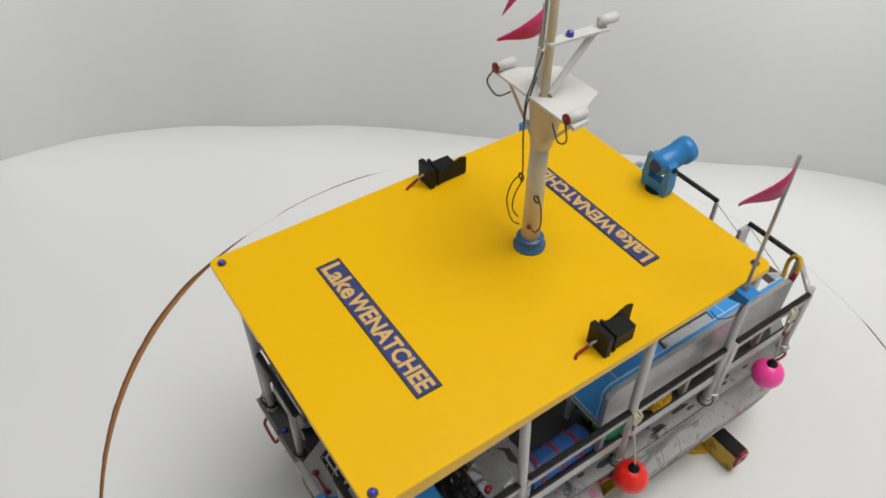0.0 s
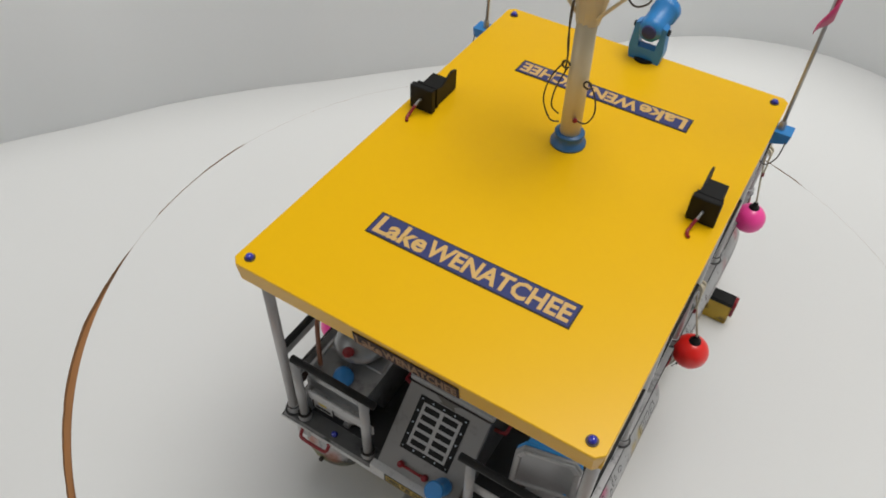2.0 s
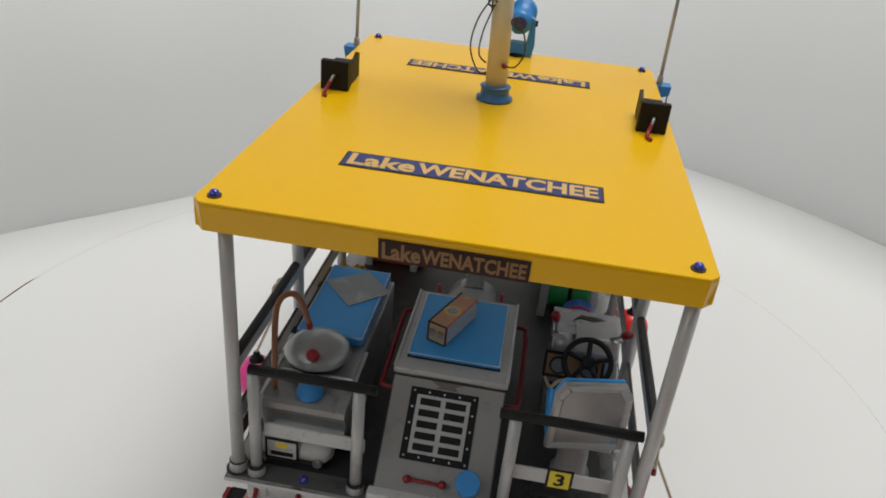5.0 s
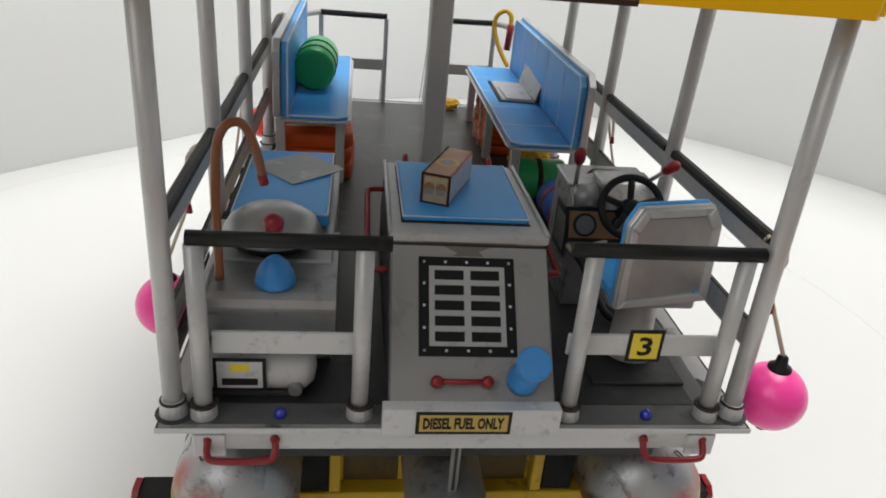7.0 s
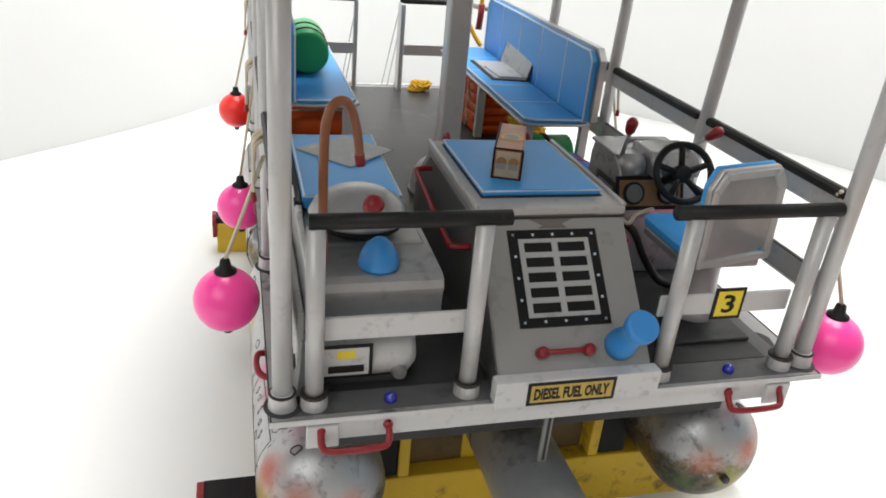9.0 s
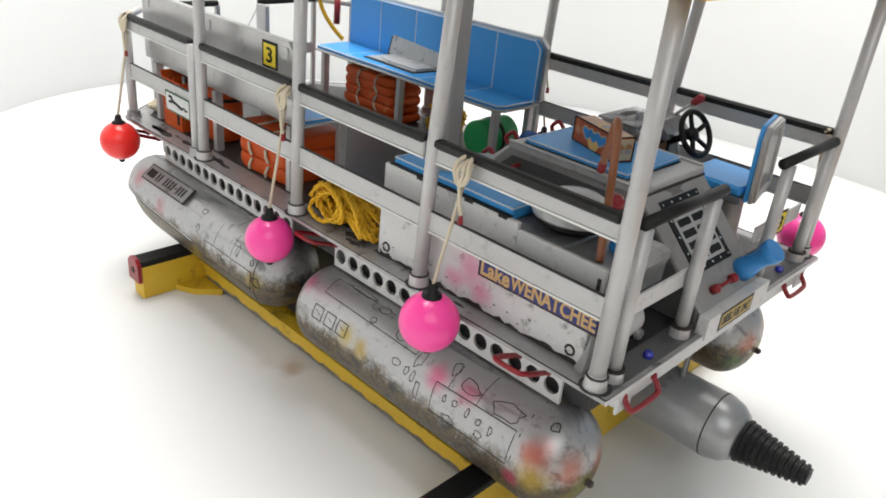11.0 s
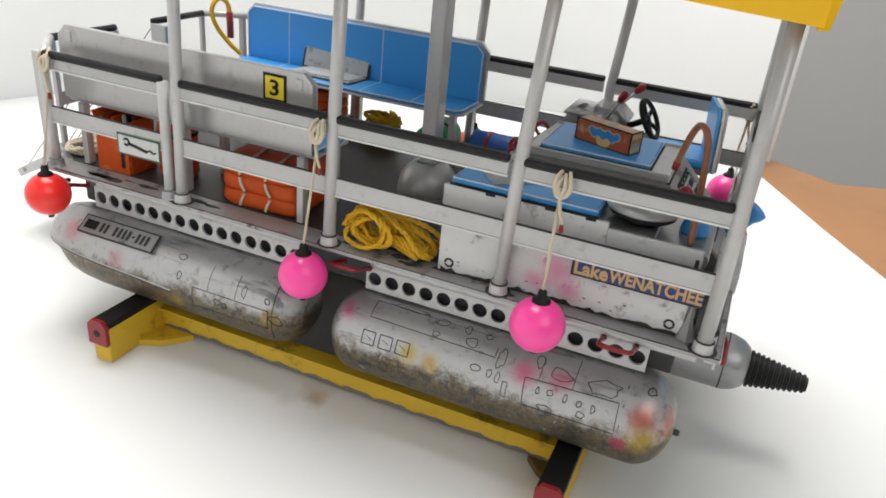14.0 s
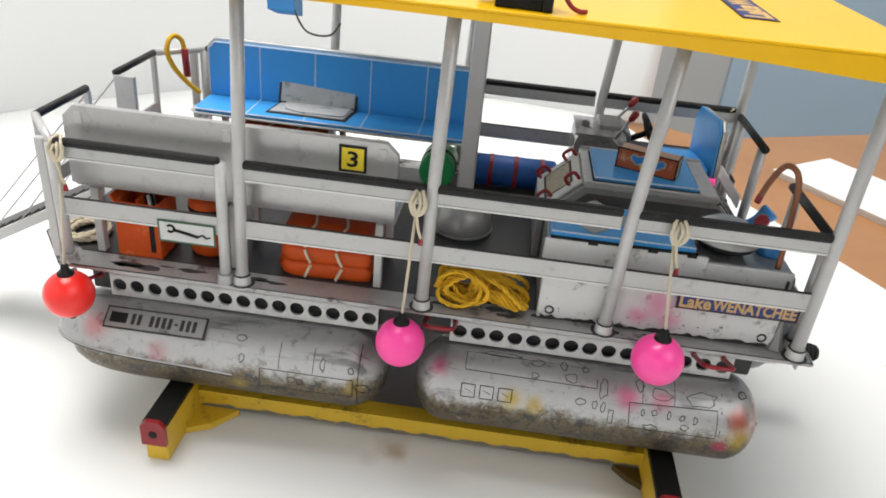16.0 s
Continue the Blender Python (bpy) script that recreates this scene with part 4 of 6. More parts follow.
for s in (-1, 1):
    handle((s * 4.3, -0.38, -0.33), X, Vector((0, -0.5, -0.65)), 1.25, 0.4)
    for y in (2.1, 10.4, 21.9):
        handle((s * 4.9, y, -0.86), Y, Vector((s, 0, 0.36)), 0.9, 1.15 if y < 5 else 0.95)
for x, y in ((-3.6, -0.1), (3.75, -0.1)):
    part("deck_bead", lathe(sphere_profile(0.13, 8), (x, y, 0.06), Z, 10), JEWEL, boat, "shiny blue bead", True)


# ---- things on the roof ----
mast = thing("signal_mast", (-0.1, 9.8, RZ), "cream and white signal mast with lamps on the yellow roof", "mast")
part("base_collar", lathe([(0.62, 0), (0.62, 0.1), (0.5, 0.14), (0.48, 0.42), (0.53, 0.46), (0.5, 0.5), (0, 0.5)], (-0.1, 9.8, RZ + 0.003), Z, 28), COLLAR, mast, "dark blue base collar", True)
part("pole", tube([(-0.1, 9.8, RZ + 0.4), (-0.22, 9.85, 13.6)], 0.36, 20, r1=0.33), CREAMW, mast, "cream tube", True)
hd = bmesh.new()
low = [hd.verts.new((-0.22 + 0.38 * math.cos(k * math.pi / 6), 9.9 + 0.38 * math.sin(k * math.pi / 6), 13.5)) for k in range(12)]
upp = [hd.verts.new((-0.22 + 0.75 * math.cos(k * math.pi / 6), 9.95 + 0.6 * math.sin(k * math.pi / 6), 15.55)) for k in range(12)]
for k in range(12):
    hd.faces.new((low[k], low[(k + 1) % 12], upp[(k + 1) % 12], upp[k]))
hd.faces.new(low[::-1])
hd.faces.new(upp)
part("head_cone", hd, CREAMW, mast, "cream flared head")
part("platform", prism([(-2.1, 9.2), (1.55, 9.2), (1.45, 9.75), (0.75, 11.2), (-1.2, 11.2), (-2.0, 9.75)], 15.55, 15.63, "z"), MASTW, mast, "white cross platform")
for s, x in ((1, 1.5), (-1, -2.05)):
    lp = part("lamp", tube([(x, 9.2, 15.8), (x, 9.95, 15.8)], 0.17, 14), MASTW, mast, "white side lamp with a red face", True)
    part("lamp_face", lathe([(0.18, 0), (0.18, 0.05), (0.1, 0.07), (0, 0.07)], (x, 9.2, 15.8), (0, -1, 0), 14), RED, lp, "red face")
    part("lamp_tray", prism([(x - 0.3, 9.25), (x + 0.3, 9.25), (x + 0.25, 9.9), (x - 0.25, 9.9)], 15.5, 15.64, "z"), MASTW, lp)
    part("brace", tube([(x, 9.6, 15.5), (-0.22 + s * 0.35, 9.7, 13.8)], 0.06, 6), CREAMW, mast)
    part("wire", tube(smooth_path([(x, 9.12, 15.75), (x + s * 0.25, 9.05, 15.2), (x - s * 0.2, 9.15, 14.85), (x - s * 0.7, 9.3, 15.2)], 6), 0.03, 6), WIRE, mast, "", True)
part("upper_pole", tube([(-0.1, 9.65, 15.6), (-0.1, 9.65, 21.5)], 0.15, 12), CREAMW, mast, "", True)
part("flag_staff_socket", prism([(-0.95, 15.6), (-0.45, 15.6), (-0.62, 16.9), (-0.85, 16.9)], 9.85, 10.0, "y"), MASTW, mast)
part("flag_staff", tube([(-0.73, 9.92, 16.0), (-0.73, 9.92, 20.5)], 0.06, 8), STEEL, mast, "", True)
part("upper_arm", prism([(-0.25, 9.5), (0.1, 9.5), (0.3, 11.4), (0.35, 11.7), (-0.2, 11.7), (-0.15, 11.4)], 17.45, 17.53, "z"), MASTW, mast, "white upper arm")
part("arm_brace", tube([(0.05, 9.75, 15.7), (0.06, 11.3, 17.4)], 0.12, 8), MASTW, mast)
part("arm_bead", lathe(sphere_profile(0.14, 8), (-0.02, 10.35, 17.58), Z, 10), JEWEL, mast, "", True)
lp = part("lamp", tube([(0.1, 11.45, 17.72), (0.1, 12.1, 17.72)], 0.17, 12), MASTW, mast, "", True)
part("pennant", prism([(9.9, 20.2), (9.9, 18.9), (8.9, 19.0), (8.2, 18.5), (8.8, 19.6)], -0.72, -0.69, "x"), PENN, mast, "crimson pennant")
for pts in ([(-0.25, 9.4, 16.3), (-0.3, 9.25, 15.7), (-0.5, 9.3, 15.0), (-0.62, 9.4, 13.8), (-0.52, 9.45, 12.6), (-0.5, 9.42, 11.9)],
            [(-0.15, 9.45, 17.2), (-0.2, 9.2, 16.2), (-0.45, 9.2, 15.2), (-0.6, 9.45, 13.2), (-0.5, 9.45, 12.4)],
            [(-0.5, 9.45, 12.3), (-0.9, 9.35, 11.6), (-1.05, 9.3, 10.7), (-0.75, 9.35, 9.95), (-0.45, 9.5, 9.85)],
            [(-0.45, 9.45, 12.0), (-0.7, 9.35, 11.2), (-0.75, 9.35, 10.5), (-0.5, 9.45, 10.2)],
            [(0.25, 9.6, 11.7), (0.6, 9.5, 11.3), (0.72, 9.45, 10.7), (0.5, 9.45, 10.2), (0.15, 9.48, 10.15)]):
    part("wire", tube(smooth_path(pts, 6), 0.028, 6), WIRE, mast, "", True)
for p in ((-0.5, 9.4, 12.15), (0.3, 9.5, 11.6)):
    part("wire_knot", tube(arc_pts(p, 0.13, 0, 330, X, Z, 10), 0.035, 6), WIRE, mast)
part("wire_plug", lathe(sphere_profile(0.09, 6), (0.12, 9.46, 10.15), Z, 8), RED, mast)


def horn(x, fin):
    t = thing("horn_box", (x, 9.2, RZ), "black card horn box with a red wire on the yellow roof", "horn box", "horn boxes on the roof")
    part("body", box((x - 0.36, 8.7, RZ), (x + 0.36, 9.85, RZ + 0.72), 0.03), BLK2, t)
    part("flange", box((x - 0.47, 8.45, RZ), (x + 0.47, 8.7, RZ + 0.98), 0.03), BLK2, t)
    part("collar", box((x - 0.43, 8.85, RZ + 0.02), (x + 0.43, 8.98, RZ + 0.86), 0.02), BLK2, t)
    xf = x + fin * 0.37
    part("fin", prism([(8.8, RZ), (10.3, RZ + 0.05), (10.3, RZ + 0.85), (10.0, RZ + 0.95), (9.3, RZ + 0.66), (8.8, RZ + 0.82)], xf, xf - fin * 0.08, "x"), BLK2, t)
    part("lead", tube(smooth_path([(x, 8.45, RZ + 0.5), (x - 0.02, 8.3, RZ + 0.48), (x - 0.06, 8.18, RZ + 0.36)], 5), 0.05, 8), STEEL, t, "", True)
    part("lead_end", tube(smooth_path([(x - 0.06, 8.19, RZ + 0.37), (x - 0.14, 8.0, RZ + 0.16), (x - 0.16, 7.8, RZ + 0.07), (x - 0.05, 7.62, RZ + 0.06)], 5), 0.06, 8), RED, t, "red lead", True)


horn(-5.35, 1)
horn(5.08, -1)

sl = thing("searchlight", (0.2, 16.3, RZ), "blue searchlight on a fork at the roof edge", "searchlight")
part("fork", prism([(0.2 + p, RZ + q) for p, q in ((-0.62, 0), (0.62, 0), (0.7, 0.5), (0.62, 1.5), (0.45, 1.6), (0.35, 0.55), (-0.35, 0.55), (-0.45, 1.6), (-0.62, 1.5), (-0.7, 0.5))], 16.05, 16.5, "y"), BLUE2, sl)
part("foot", lathe([(0.45, 0), (0.45, 0.08), (0.2, 0.12)], (0.2, 16.28, RZ + 0.003), Z, 16), BLK2, sl)
part("barrel", lathe([(0.2, -0.42), (0.42, -0.35), (0.5, -0.1), (0.5, 0.95), (0.56, 0.97), (0.57, 1.36), (0.53, 1.4), (0, 1.38)], (0.2, 16.3, RZ + 1.36), Vector((0.03, 1, 0.12)), 26), BLUE2, sl, "", True)
for s in (-1, 1):
    part("pivot", lathe([(0.12, 0), (0.12, 0.1), (0, 0.1)], (0.2 + s * 0.62, 16.28, RZ + 1.35), (s, 0, 0), 10), BLK2, sl)
part("back_plate", lathe([(0.3, 0), (0.26, 0.08), (0.1, 0.1), (0, 0.1)], (0.2, 15.9, RZ + 1.35), (0, -1, 0), 16), NAVY, sl)


def flag(x, y, s):
    t = thing("flag_pole", (x, y, 8.2), "crimson pennant on a thin steel pole in a blue bracket", "flag pole", "flag poles on the roof edge")
    part("bracket", prism([(x - s * 0.2, 8.2), (x + s * 0.55, 8.45), (x + s * 0.6, 8.8), (x - s * 0.2, 8.8)], y - 0.32, y + 0.32, "y"), BLUE2, t, "blue bracket")
    part("socket", lathe([(0.13, 0), (0.11, 0.3), (0.07, 0.34)], (x + s * 0.15, y, 8.8), Z, 12), STEEL, t)
    part("pole", tube([(x + s * 0.15, y, 8.8), (x + s * 0.1, y, 14.8)], 0.07, 8), STEEL, t, "", True)
    pn = bmesh.new()
    cols = []
    for i in range(9):
        q = i / 8
        bend = 0.18 * math.sin(q * 5)
        top, bot = 14.6 - 0.75 * q + 0.1 * math.sin(q * 6), 13.55 - 0.05 * q + 0.2 * q * q
        cols.append([pn.verts.new((x + s * 0.1 + bend + dx, y - 2.2 * q, z)) for dx in (0, 0.02) for z in (top, min(top - 0.06, bot))])
    for a, b in zip(cols, cols[1:]):
        pn.faces.new((a[0], a[1], b[1], b[0]))
        pn.faces.new((a[2], b[2], b[3], a[3]))
        pn.faces.new((a[0], b[0], b[2], a[2]))
        pn.faces.new((a[1], a[3], b[3], b[1]))
    pn.faces.new(cols[0])
    part("pennant", pn, PENN, t, "crimson pennant", True)
    part("loop_wire", tube(smooth_path([(x + s * 0.5, y - 0.3, 8.5), (x + s * 0.45, y - 0.6, 8.0), (x + s * 0.2, y - 1.1, 7.9), (x - s * 0.1, y - 1.3, 8.15)], 6), 0.025, 6), WIRE, t, "", True)


flag(5.85, 14.95, 1)
flag(-6.1, 14.85, -1)

# ---- fenders ----
def fender(c, material, rail_x, rail_z, label, ry=None):
    c = Vector(c)
    t = thing("fender", c - Z * 0.75, label, "fender", "ball fenders along the rails")
    part("ball", lathe(sphere_profile(0.74, 20), c, Z, 32), material, t, "", True)
    part("cap", lathe([(0.26, 0.66), (0.24, 0.76), (0.14, 0.8), (0.11, 1.0), (0.06, 1.04), (0, 1.04)], c, Z, 16), BLK2, t, "black cap", True)
    part("plug", lathe([(0.12, -0.72), (0.1, -0.86), (0, -0.88)], c, Z, 10), BLK2, t)
    top = Vector((rail_x, c.y if ry is None else ry, rail_z))
    part("cord", tube([c + Z * 1.0, c.lerp(top, 0.5) + Z * 0.3, top - Z * 0.35], 0.045, 6), CORD, t, "thin cream cord", True)
    so = 1 if rail_x > 0 else -1
    lc = top + Vector((so * 0.16, -0.05, -0.1))
    for dy, wide, tall, down in ((0.0, 0.2, 0.34, 0.0), (0.07, 0.14, 0.3, 0.03), (-0.06, 0.17, 0.25, 0.06)):
        lp = [lc + Vector((so * (0.05 - 0.34 * max(0, math.sin(q)) ** 3), dy + wide * math.cos(q) * (1 - 0.3 * max(0, -math.sin(q))), 0.02 - down + tall * math.sin(q))) for q in [2 * math.pi * i / 24 for i in range(24)]]
        part("loop_knot", tube(lp, 0.05, 7, closed=True), CORD, t, "cream cord loop", True)
    end = lc + Vector((so * 0.08, -0.16, -1.0))
    part("cord_tail", tube(smooth_path([lc + Vector((so * 0.05, 0.02, -0.3)), lc + Vector((so * 0.08, -0.07, -0.74)), end], 5), 0.045, 6), CORD, t, "", True)
    part("tail_end", lathe([(0.05, 0), (0.075, -0.2), (0, -0.22)], end, Z, 8), RED, t, "red cord end")

fender((-6.61, 4.09, -0.03), PINK, -5.72, 3.7, "bright pink ball fender on a cream cord, port quarter", 4.25)
fender((-6.25, 11.48, -0.91), PINK, -5.75, 3.6, "bright pink ball fender on a cream cord, amidships", 11.35)
fender((-6.34, 21.68, -0.75), FRED, -5.62, 3.8, "bright red ball fender on a cream cord at the bow", 21.75)
fender((6.73, 0.46, 0.15), PINK, 5.65, 3.7, "bright pink ball fender on a cream cord by the helm", 0.35)
fender((6.44, 11.04, -0.14), FRED, 5.72, 3.7, "bright red ball fender on a cream cord, amidships")
fender((6.22, 20.09, 0.03), PINK, 5.72, 3.7, "bright pink ball fender on a cream cord at the bow", 20.6)

# ---- engine box amidships ----
eng = thing("engine_box", (0.1, 3, 0.02), "grey card engine box with black louvre and blue cushion", "engine box")
EX0, EX1 = -1.52, 1.74
prof = [(-0.26, 0.02), (-0.26, 0.45), (2.1, 2.85), (6.35, 2.85), (7.75, 1.55), (7.75, 0.02)]
body = part("body", prism(prof, EX0, EX1, "x", bevel=0.03), BEIGE, eng, "warm grey body with a sloping face")
part("side_skirt", prism([(-0.1, 0.06), (-0.1, 0.5), (2.0, 2.6), (6.25, 2.6), (7.55, 1.4), (7.55, 0.06)], EX0 - 0.03, EX0 + 0.005, "x"), SKIRT, body)
part("side_skirt", prism([(-0.1, 0.06), (-0.1, 0.5), (2.0, 2.6), (6.25, 2.6), (7.55, 1.4), (7.55, 0.06)], EX1 - 0.005, EX1 + 0.03, "x"), SKIRT, body)
lid = part("lid", box((EX0 - 0.06, 2.05, 2.79), (EX1 + 0.06, 6.42, 2.97), 0.03), LGREY, eng, "pale lid edge")
cush = part("cushion", box((-1.27, 2.68, 2.97), (1.47, 6.08, 3.12), 0.05), BLUE, eng, "blue cushion")
part("piping", tube([(-1.27, 2.68, 3.1), (1.47, 2.68, 3.1), (1.47, 6.08, 3.1), (-1.27, 6.08, 3.1)], 0.025, 6, closed=True), PALE, cush)
part("shadow_gap", box((EX0 - 0.02, 1.99, 2.75), (EX1 + 0.02, 2.1, 2.79), 0), LINE, lid)
part("cushion_gap", box((-1.3, 2.62, 2.972), (1.5, 6.12, 2.985), 0), LINE, lid)
for x in (EX0 - 0.03, EX1 + 0.03):
    part("lid_bead", tube([(x, 2.1, 3.0), (x, 6.38, 3.0)], 0.05, 8), LGREY, lid, "", True)
sv = Vector((0, 0.702, 0.712))
gc = Vector((0.03, 1.11, 1.83)) + Vector((0, -0.712, 0.702)) * 0.005
gn = Vector((0, -0.712, 0.702))
louv = part("louvre", slab(gc, X, sv, 1.98, 2.06, 0.03), BLK2, eng, "black louvre frame with pale bars and ten slots")
part("grid", slab(gc + gn * 0.03, X, sv, 1.56, 1.66, 0.015), LGREY, louv)
for i in range(5):
    for j in range(2):
        part("slot", slab(gc + gn * 0.045 + X * (-0.37 + 0.74 * j) + sv * (-0.64 + 0.32 * i), X, sv, 0.6, 0.2, 0.008), BLK2, louv)
for i in range(5):
    for p in ((-0.88 + 0.44 * i, 0.92), (-0.88 + 0.44 * i, -0.92), (-0.88, -0.92 + 0.46 * i), (0.88, -0.92 + 0.46 * i)):
        part("rivet", slab(gc + gn * 0.03 + X * p[0] + sv * p[1], X, sv, 0.05, 0.05, 0.012), PALE, louv)
def on_slope(p, q, lift):
    return gc + X * p + sv * q + gn * lift


for edge, material, lift in ((1.0, LINE, 0.004), (0.94, GRIME, 0.007)):
    gm = bmesh.new()
    pts = [(-0.95, 1.34), (-0.5, 1.27), (-0.2, 1.12), (-0.32, 1.05), (0.38, 1.05), (0.28, 1.16), (0.55, 1.27), (1.15, 1.31), (1.2, 1.4), (-0.95, 1.4)]
    va1 = [gm.verts.new(on_slope(0.1 + (p - 0.1) * edge, 1.25 + (q - 1.25) * edge, 0.0)) for p, q in pts]
    vb1 = [gm.verts.new(on_slope(0.1 + (p - 0.1) * edge, 1.25 + (q - 1.25) * edge, lift)) for p, q in pts]
    gm.faces.new(va1)
    gm.faces.new(vb1)
    for i in range(len(pts)):
        j = (i + 1) % len(pts)
        gm.faces.new((va1[i], va1[j], vb1[j], vb1[i]))
    part("grime", gm, material, body, "brown grime stain under the lid")
plate = part("base_panel", box((-1.66, -0.54, -0.1), (1.82, -0.245, 0.5), 0.01), PAPER, eng, "white base panel")
fp = part("warning_plate", slab((-0.09, -0.541, 0.2), X, Z, 1.86, 0.53, 0.012), BLK2, plate, "black and yellow warning plate")
part("panel", slab((-0.09, -0.553, 0.2), X, Z, 1.72, 0.39, 0.006), MUSTARD, fp)
part("lettering", text_bm("DIESEL FUEL ONLY", (-0.09, -0.56, 0.2), X, Z, 1.58, 0.28, 0.004, 0.045), BLK2, fp)
ph = Vector((-0.12, 0.02, 0.73)) + gn * 0.03
ph0 = part("latch", tube([ph - X * 0.55 + gn * 0.12, ph + X * 0.55 + gn * 0.12], 0.055, 8), RED, eng, "red pull latch", True)
for s in (-1, 1):
    part("knuckle", lathe([(0.12, 0), (0.12, 0.17), (0.07, 0.22), (0, 0.22)], ph + X * s * 0.5, gn, 12), RED, ph0, "", True)
va = Vector((0.0, -0.61, 0.79)).normalized()
vb = Vector((1.09, 0.02, 0.82))
cowl = part("vent_cowl", lathe([(0.31, -0.2), (0.32, 0.12), (0.28, 0.3), (0.25, 0.48), (0.245, 0.6), (0.27, 0.76), (0.315, 0.86), (0.33, 0.93), (0.33, 1.08), (0.31, 1.11), (0.27, 1.11)], vb, va, 24), BLUE2, eng, "blue waisted vent cowl", True)
part("mouth", lathe([(0.28, 1.105), (0.25, 1.06), (0, 1.04)], vb, va, 24), BLUE2, cowl)
for s, x in ((-1, EX0 - 0.03), (1, EX1 + 0.03)):
    part("grab_bar", tube(smooth_path([(x, 2.3, 2.0), (x + s * 0.35, 2.35, 2.0), (x + s * 0.42, 2.7, 2.02), (x + s * 0.42, 5.6, 2.35), (x + s * 0.35, 5.9, 2.4), (x, 5.95, 2.4)], 4), 0.07, 8), RED, eng, "dark red grab bar", True)
fv = Vector((0, -0.733, 0.68))
fpan = part("front_panel", slab((0.1, 7.05, 2.22), -X, fv, 2.75, 1.75, 0.12, None, 0.02), MASTW, eng, "white card frame on the sloping bow face")
part("front_inset", slab(Vector((0.1, 7.05, 2.22)) + Vector((0, 0.68, 0.733)) * 0.12, -X, fv, 1.75, 0.95, 0.012), CREAMP, fpan, "cream printed inset")
part("dark_border", slab(Vector((0.1, 7.05, 2.22)) + Vector((0, 0.68, 0.733)) * 0.119, -X, fv, 1.95, 1.15, 0.006), LINE, fpan)
for x in (-1.0, 1.2):
    for q in (0.62, -0.5):
        o = Vector((x, 7.05, 2.22)) + Vector((0, 0.68, 0.733)) * 0.1 + fv * q
        part("front_handle", tube(smooth_path([o + fv * 0.2, o + fv * 0.17 + Vector((0, 0.2, 0.22)), o - fv * 0.17 + Vector((0, 0.2, 0.22)), o - fv * 0.2], 4), 0.065, 8), RED, fpan, "dark red wire handle", True)

sb = thing("soda_carton", (-0.2, 4.4, 3.12), "small orange and cream drink carton lying on the blue cushion", "carton")
ang = radians(-22)
mm = Matrix.Translation((-0.84, 3.45, 3.12)) @ Matrix.Rotation(ang, 4, "Z") @ Matrix.Diagonal((0.8, 1.0, 0.86, 1))
bx = part("box", box((0, 0, 0), (0.78, 2.0, 0.8), 0.03, None, mm), CARTON, sb)
part("end_panel", box((0.06, -0.012, 0.06), (0.72, 0.0, 0.74), 0, None, mm), CREAMP, bx, "cream printed end")
part("pale_side", box((0.78, 0.06, 0.06), (0.7835, 1.94, 0.74), 0, None, mm), LGREY, bx, "pale grey side")
for x in (0.22, 0.55):
    part("blot", lathe([(0.12, 0), (0.12, 0.004)], mm @ Vector((x, -0.013, 0.45)), mm.to_3x3() @ Vector((0, -1, 0)), 14), LETTER2, bx)
    part("blot", box((x - 0.13, -0.02, 0.27), (x + 0.13, -0.012, 0.42), 0, None, mm), GREY, bx)
for x, y0, d in ((-0.006, 0.95, -1),):
    part("side_mark", lathe([(0.27, 0), (0.27, 0.005)], mm @ Vector((x + 0.004 * d, y0, 0.3)), mm.to_3x3() @ Vector((d, 0, 0)), 18), LETTER, bx, "yellow round printed mark")
    for k, (y1, z1, w1) in enumerate(((0.5, 0.5, 0.11), (0.66, 0.42, 0.13), (0.82, 0.5, 0.12), (0.98, 0.43, 0.14), (1.14, 0.5, 0.12), (1.3, 0.44, 0.13), (1.42, 0.52, 0.1))):
        for grow, lift, stuff in ((0.05, 0.006, CREAMP), (0.0, 0.012, BLUE2)):
            r1 = w1 + grow
            part("side_blot", lathe([(r1, 0), (r1, lift)], mm @ Vector((x, y1, z1)), mm.to_3x3() @ Vector((d, 0, 0)), 7 + k % 3), stuff, bx)
# worn top print; the bright sheen on it is put into its paler colour
part("top_panel", box((0.04, 0.04, 0.8), (0.74, 1.96, 0.803), 0, None, mm), PEACH, bx, "worn printed top, coloured paler for its sheen")
part("top_mark", lathe([(0.28, 0), (0.28, 0.006)], mm @ Vector((0.39, 0.9, 0.803)), Z, 16), LETTER, bx)
part("top_mark", lathe([(0.18, 0), (0.18, 0.009)], mm @ Vector((0.39, 0.9, 0.803)), Z, 16), MAPM, bx)
eg = bmesh.new()
for p, q in (((0, 0, 0), (0, 0, 0.8)), ((0.78, 0, 0), (0.78, 0, 0.8)), ((0, 0, 0.8), (0.78, 0, 0.8)), ((0, 0, 0.8), (0, 2, 0.8)), ((0, 0, 0.01), (0, 2, 0.01)), ((0, 2, 0), (0, 2, 0.8)), ((0, 0, 0.01), (0.78, 0, 0.01))):
    tube([mm @ Vector(p), mm @ Vector(q)], 0.025, 5, eg)
part("black_edge", eg, BLK2, bx, "black outlined edges")

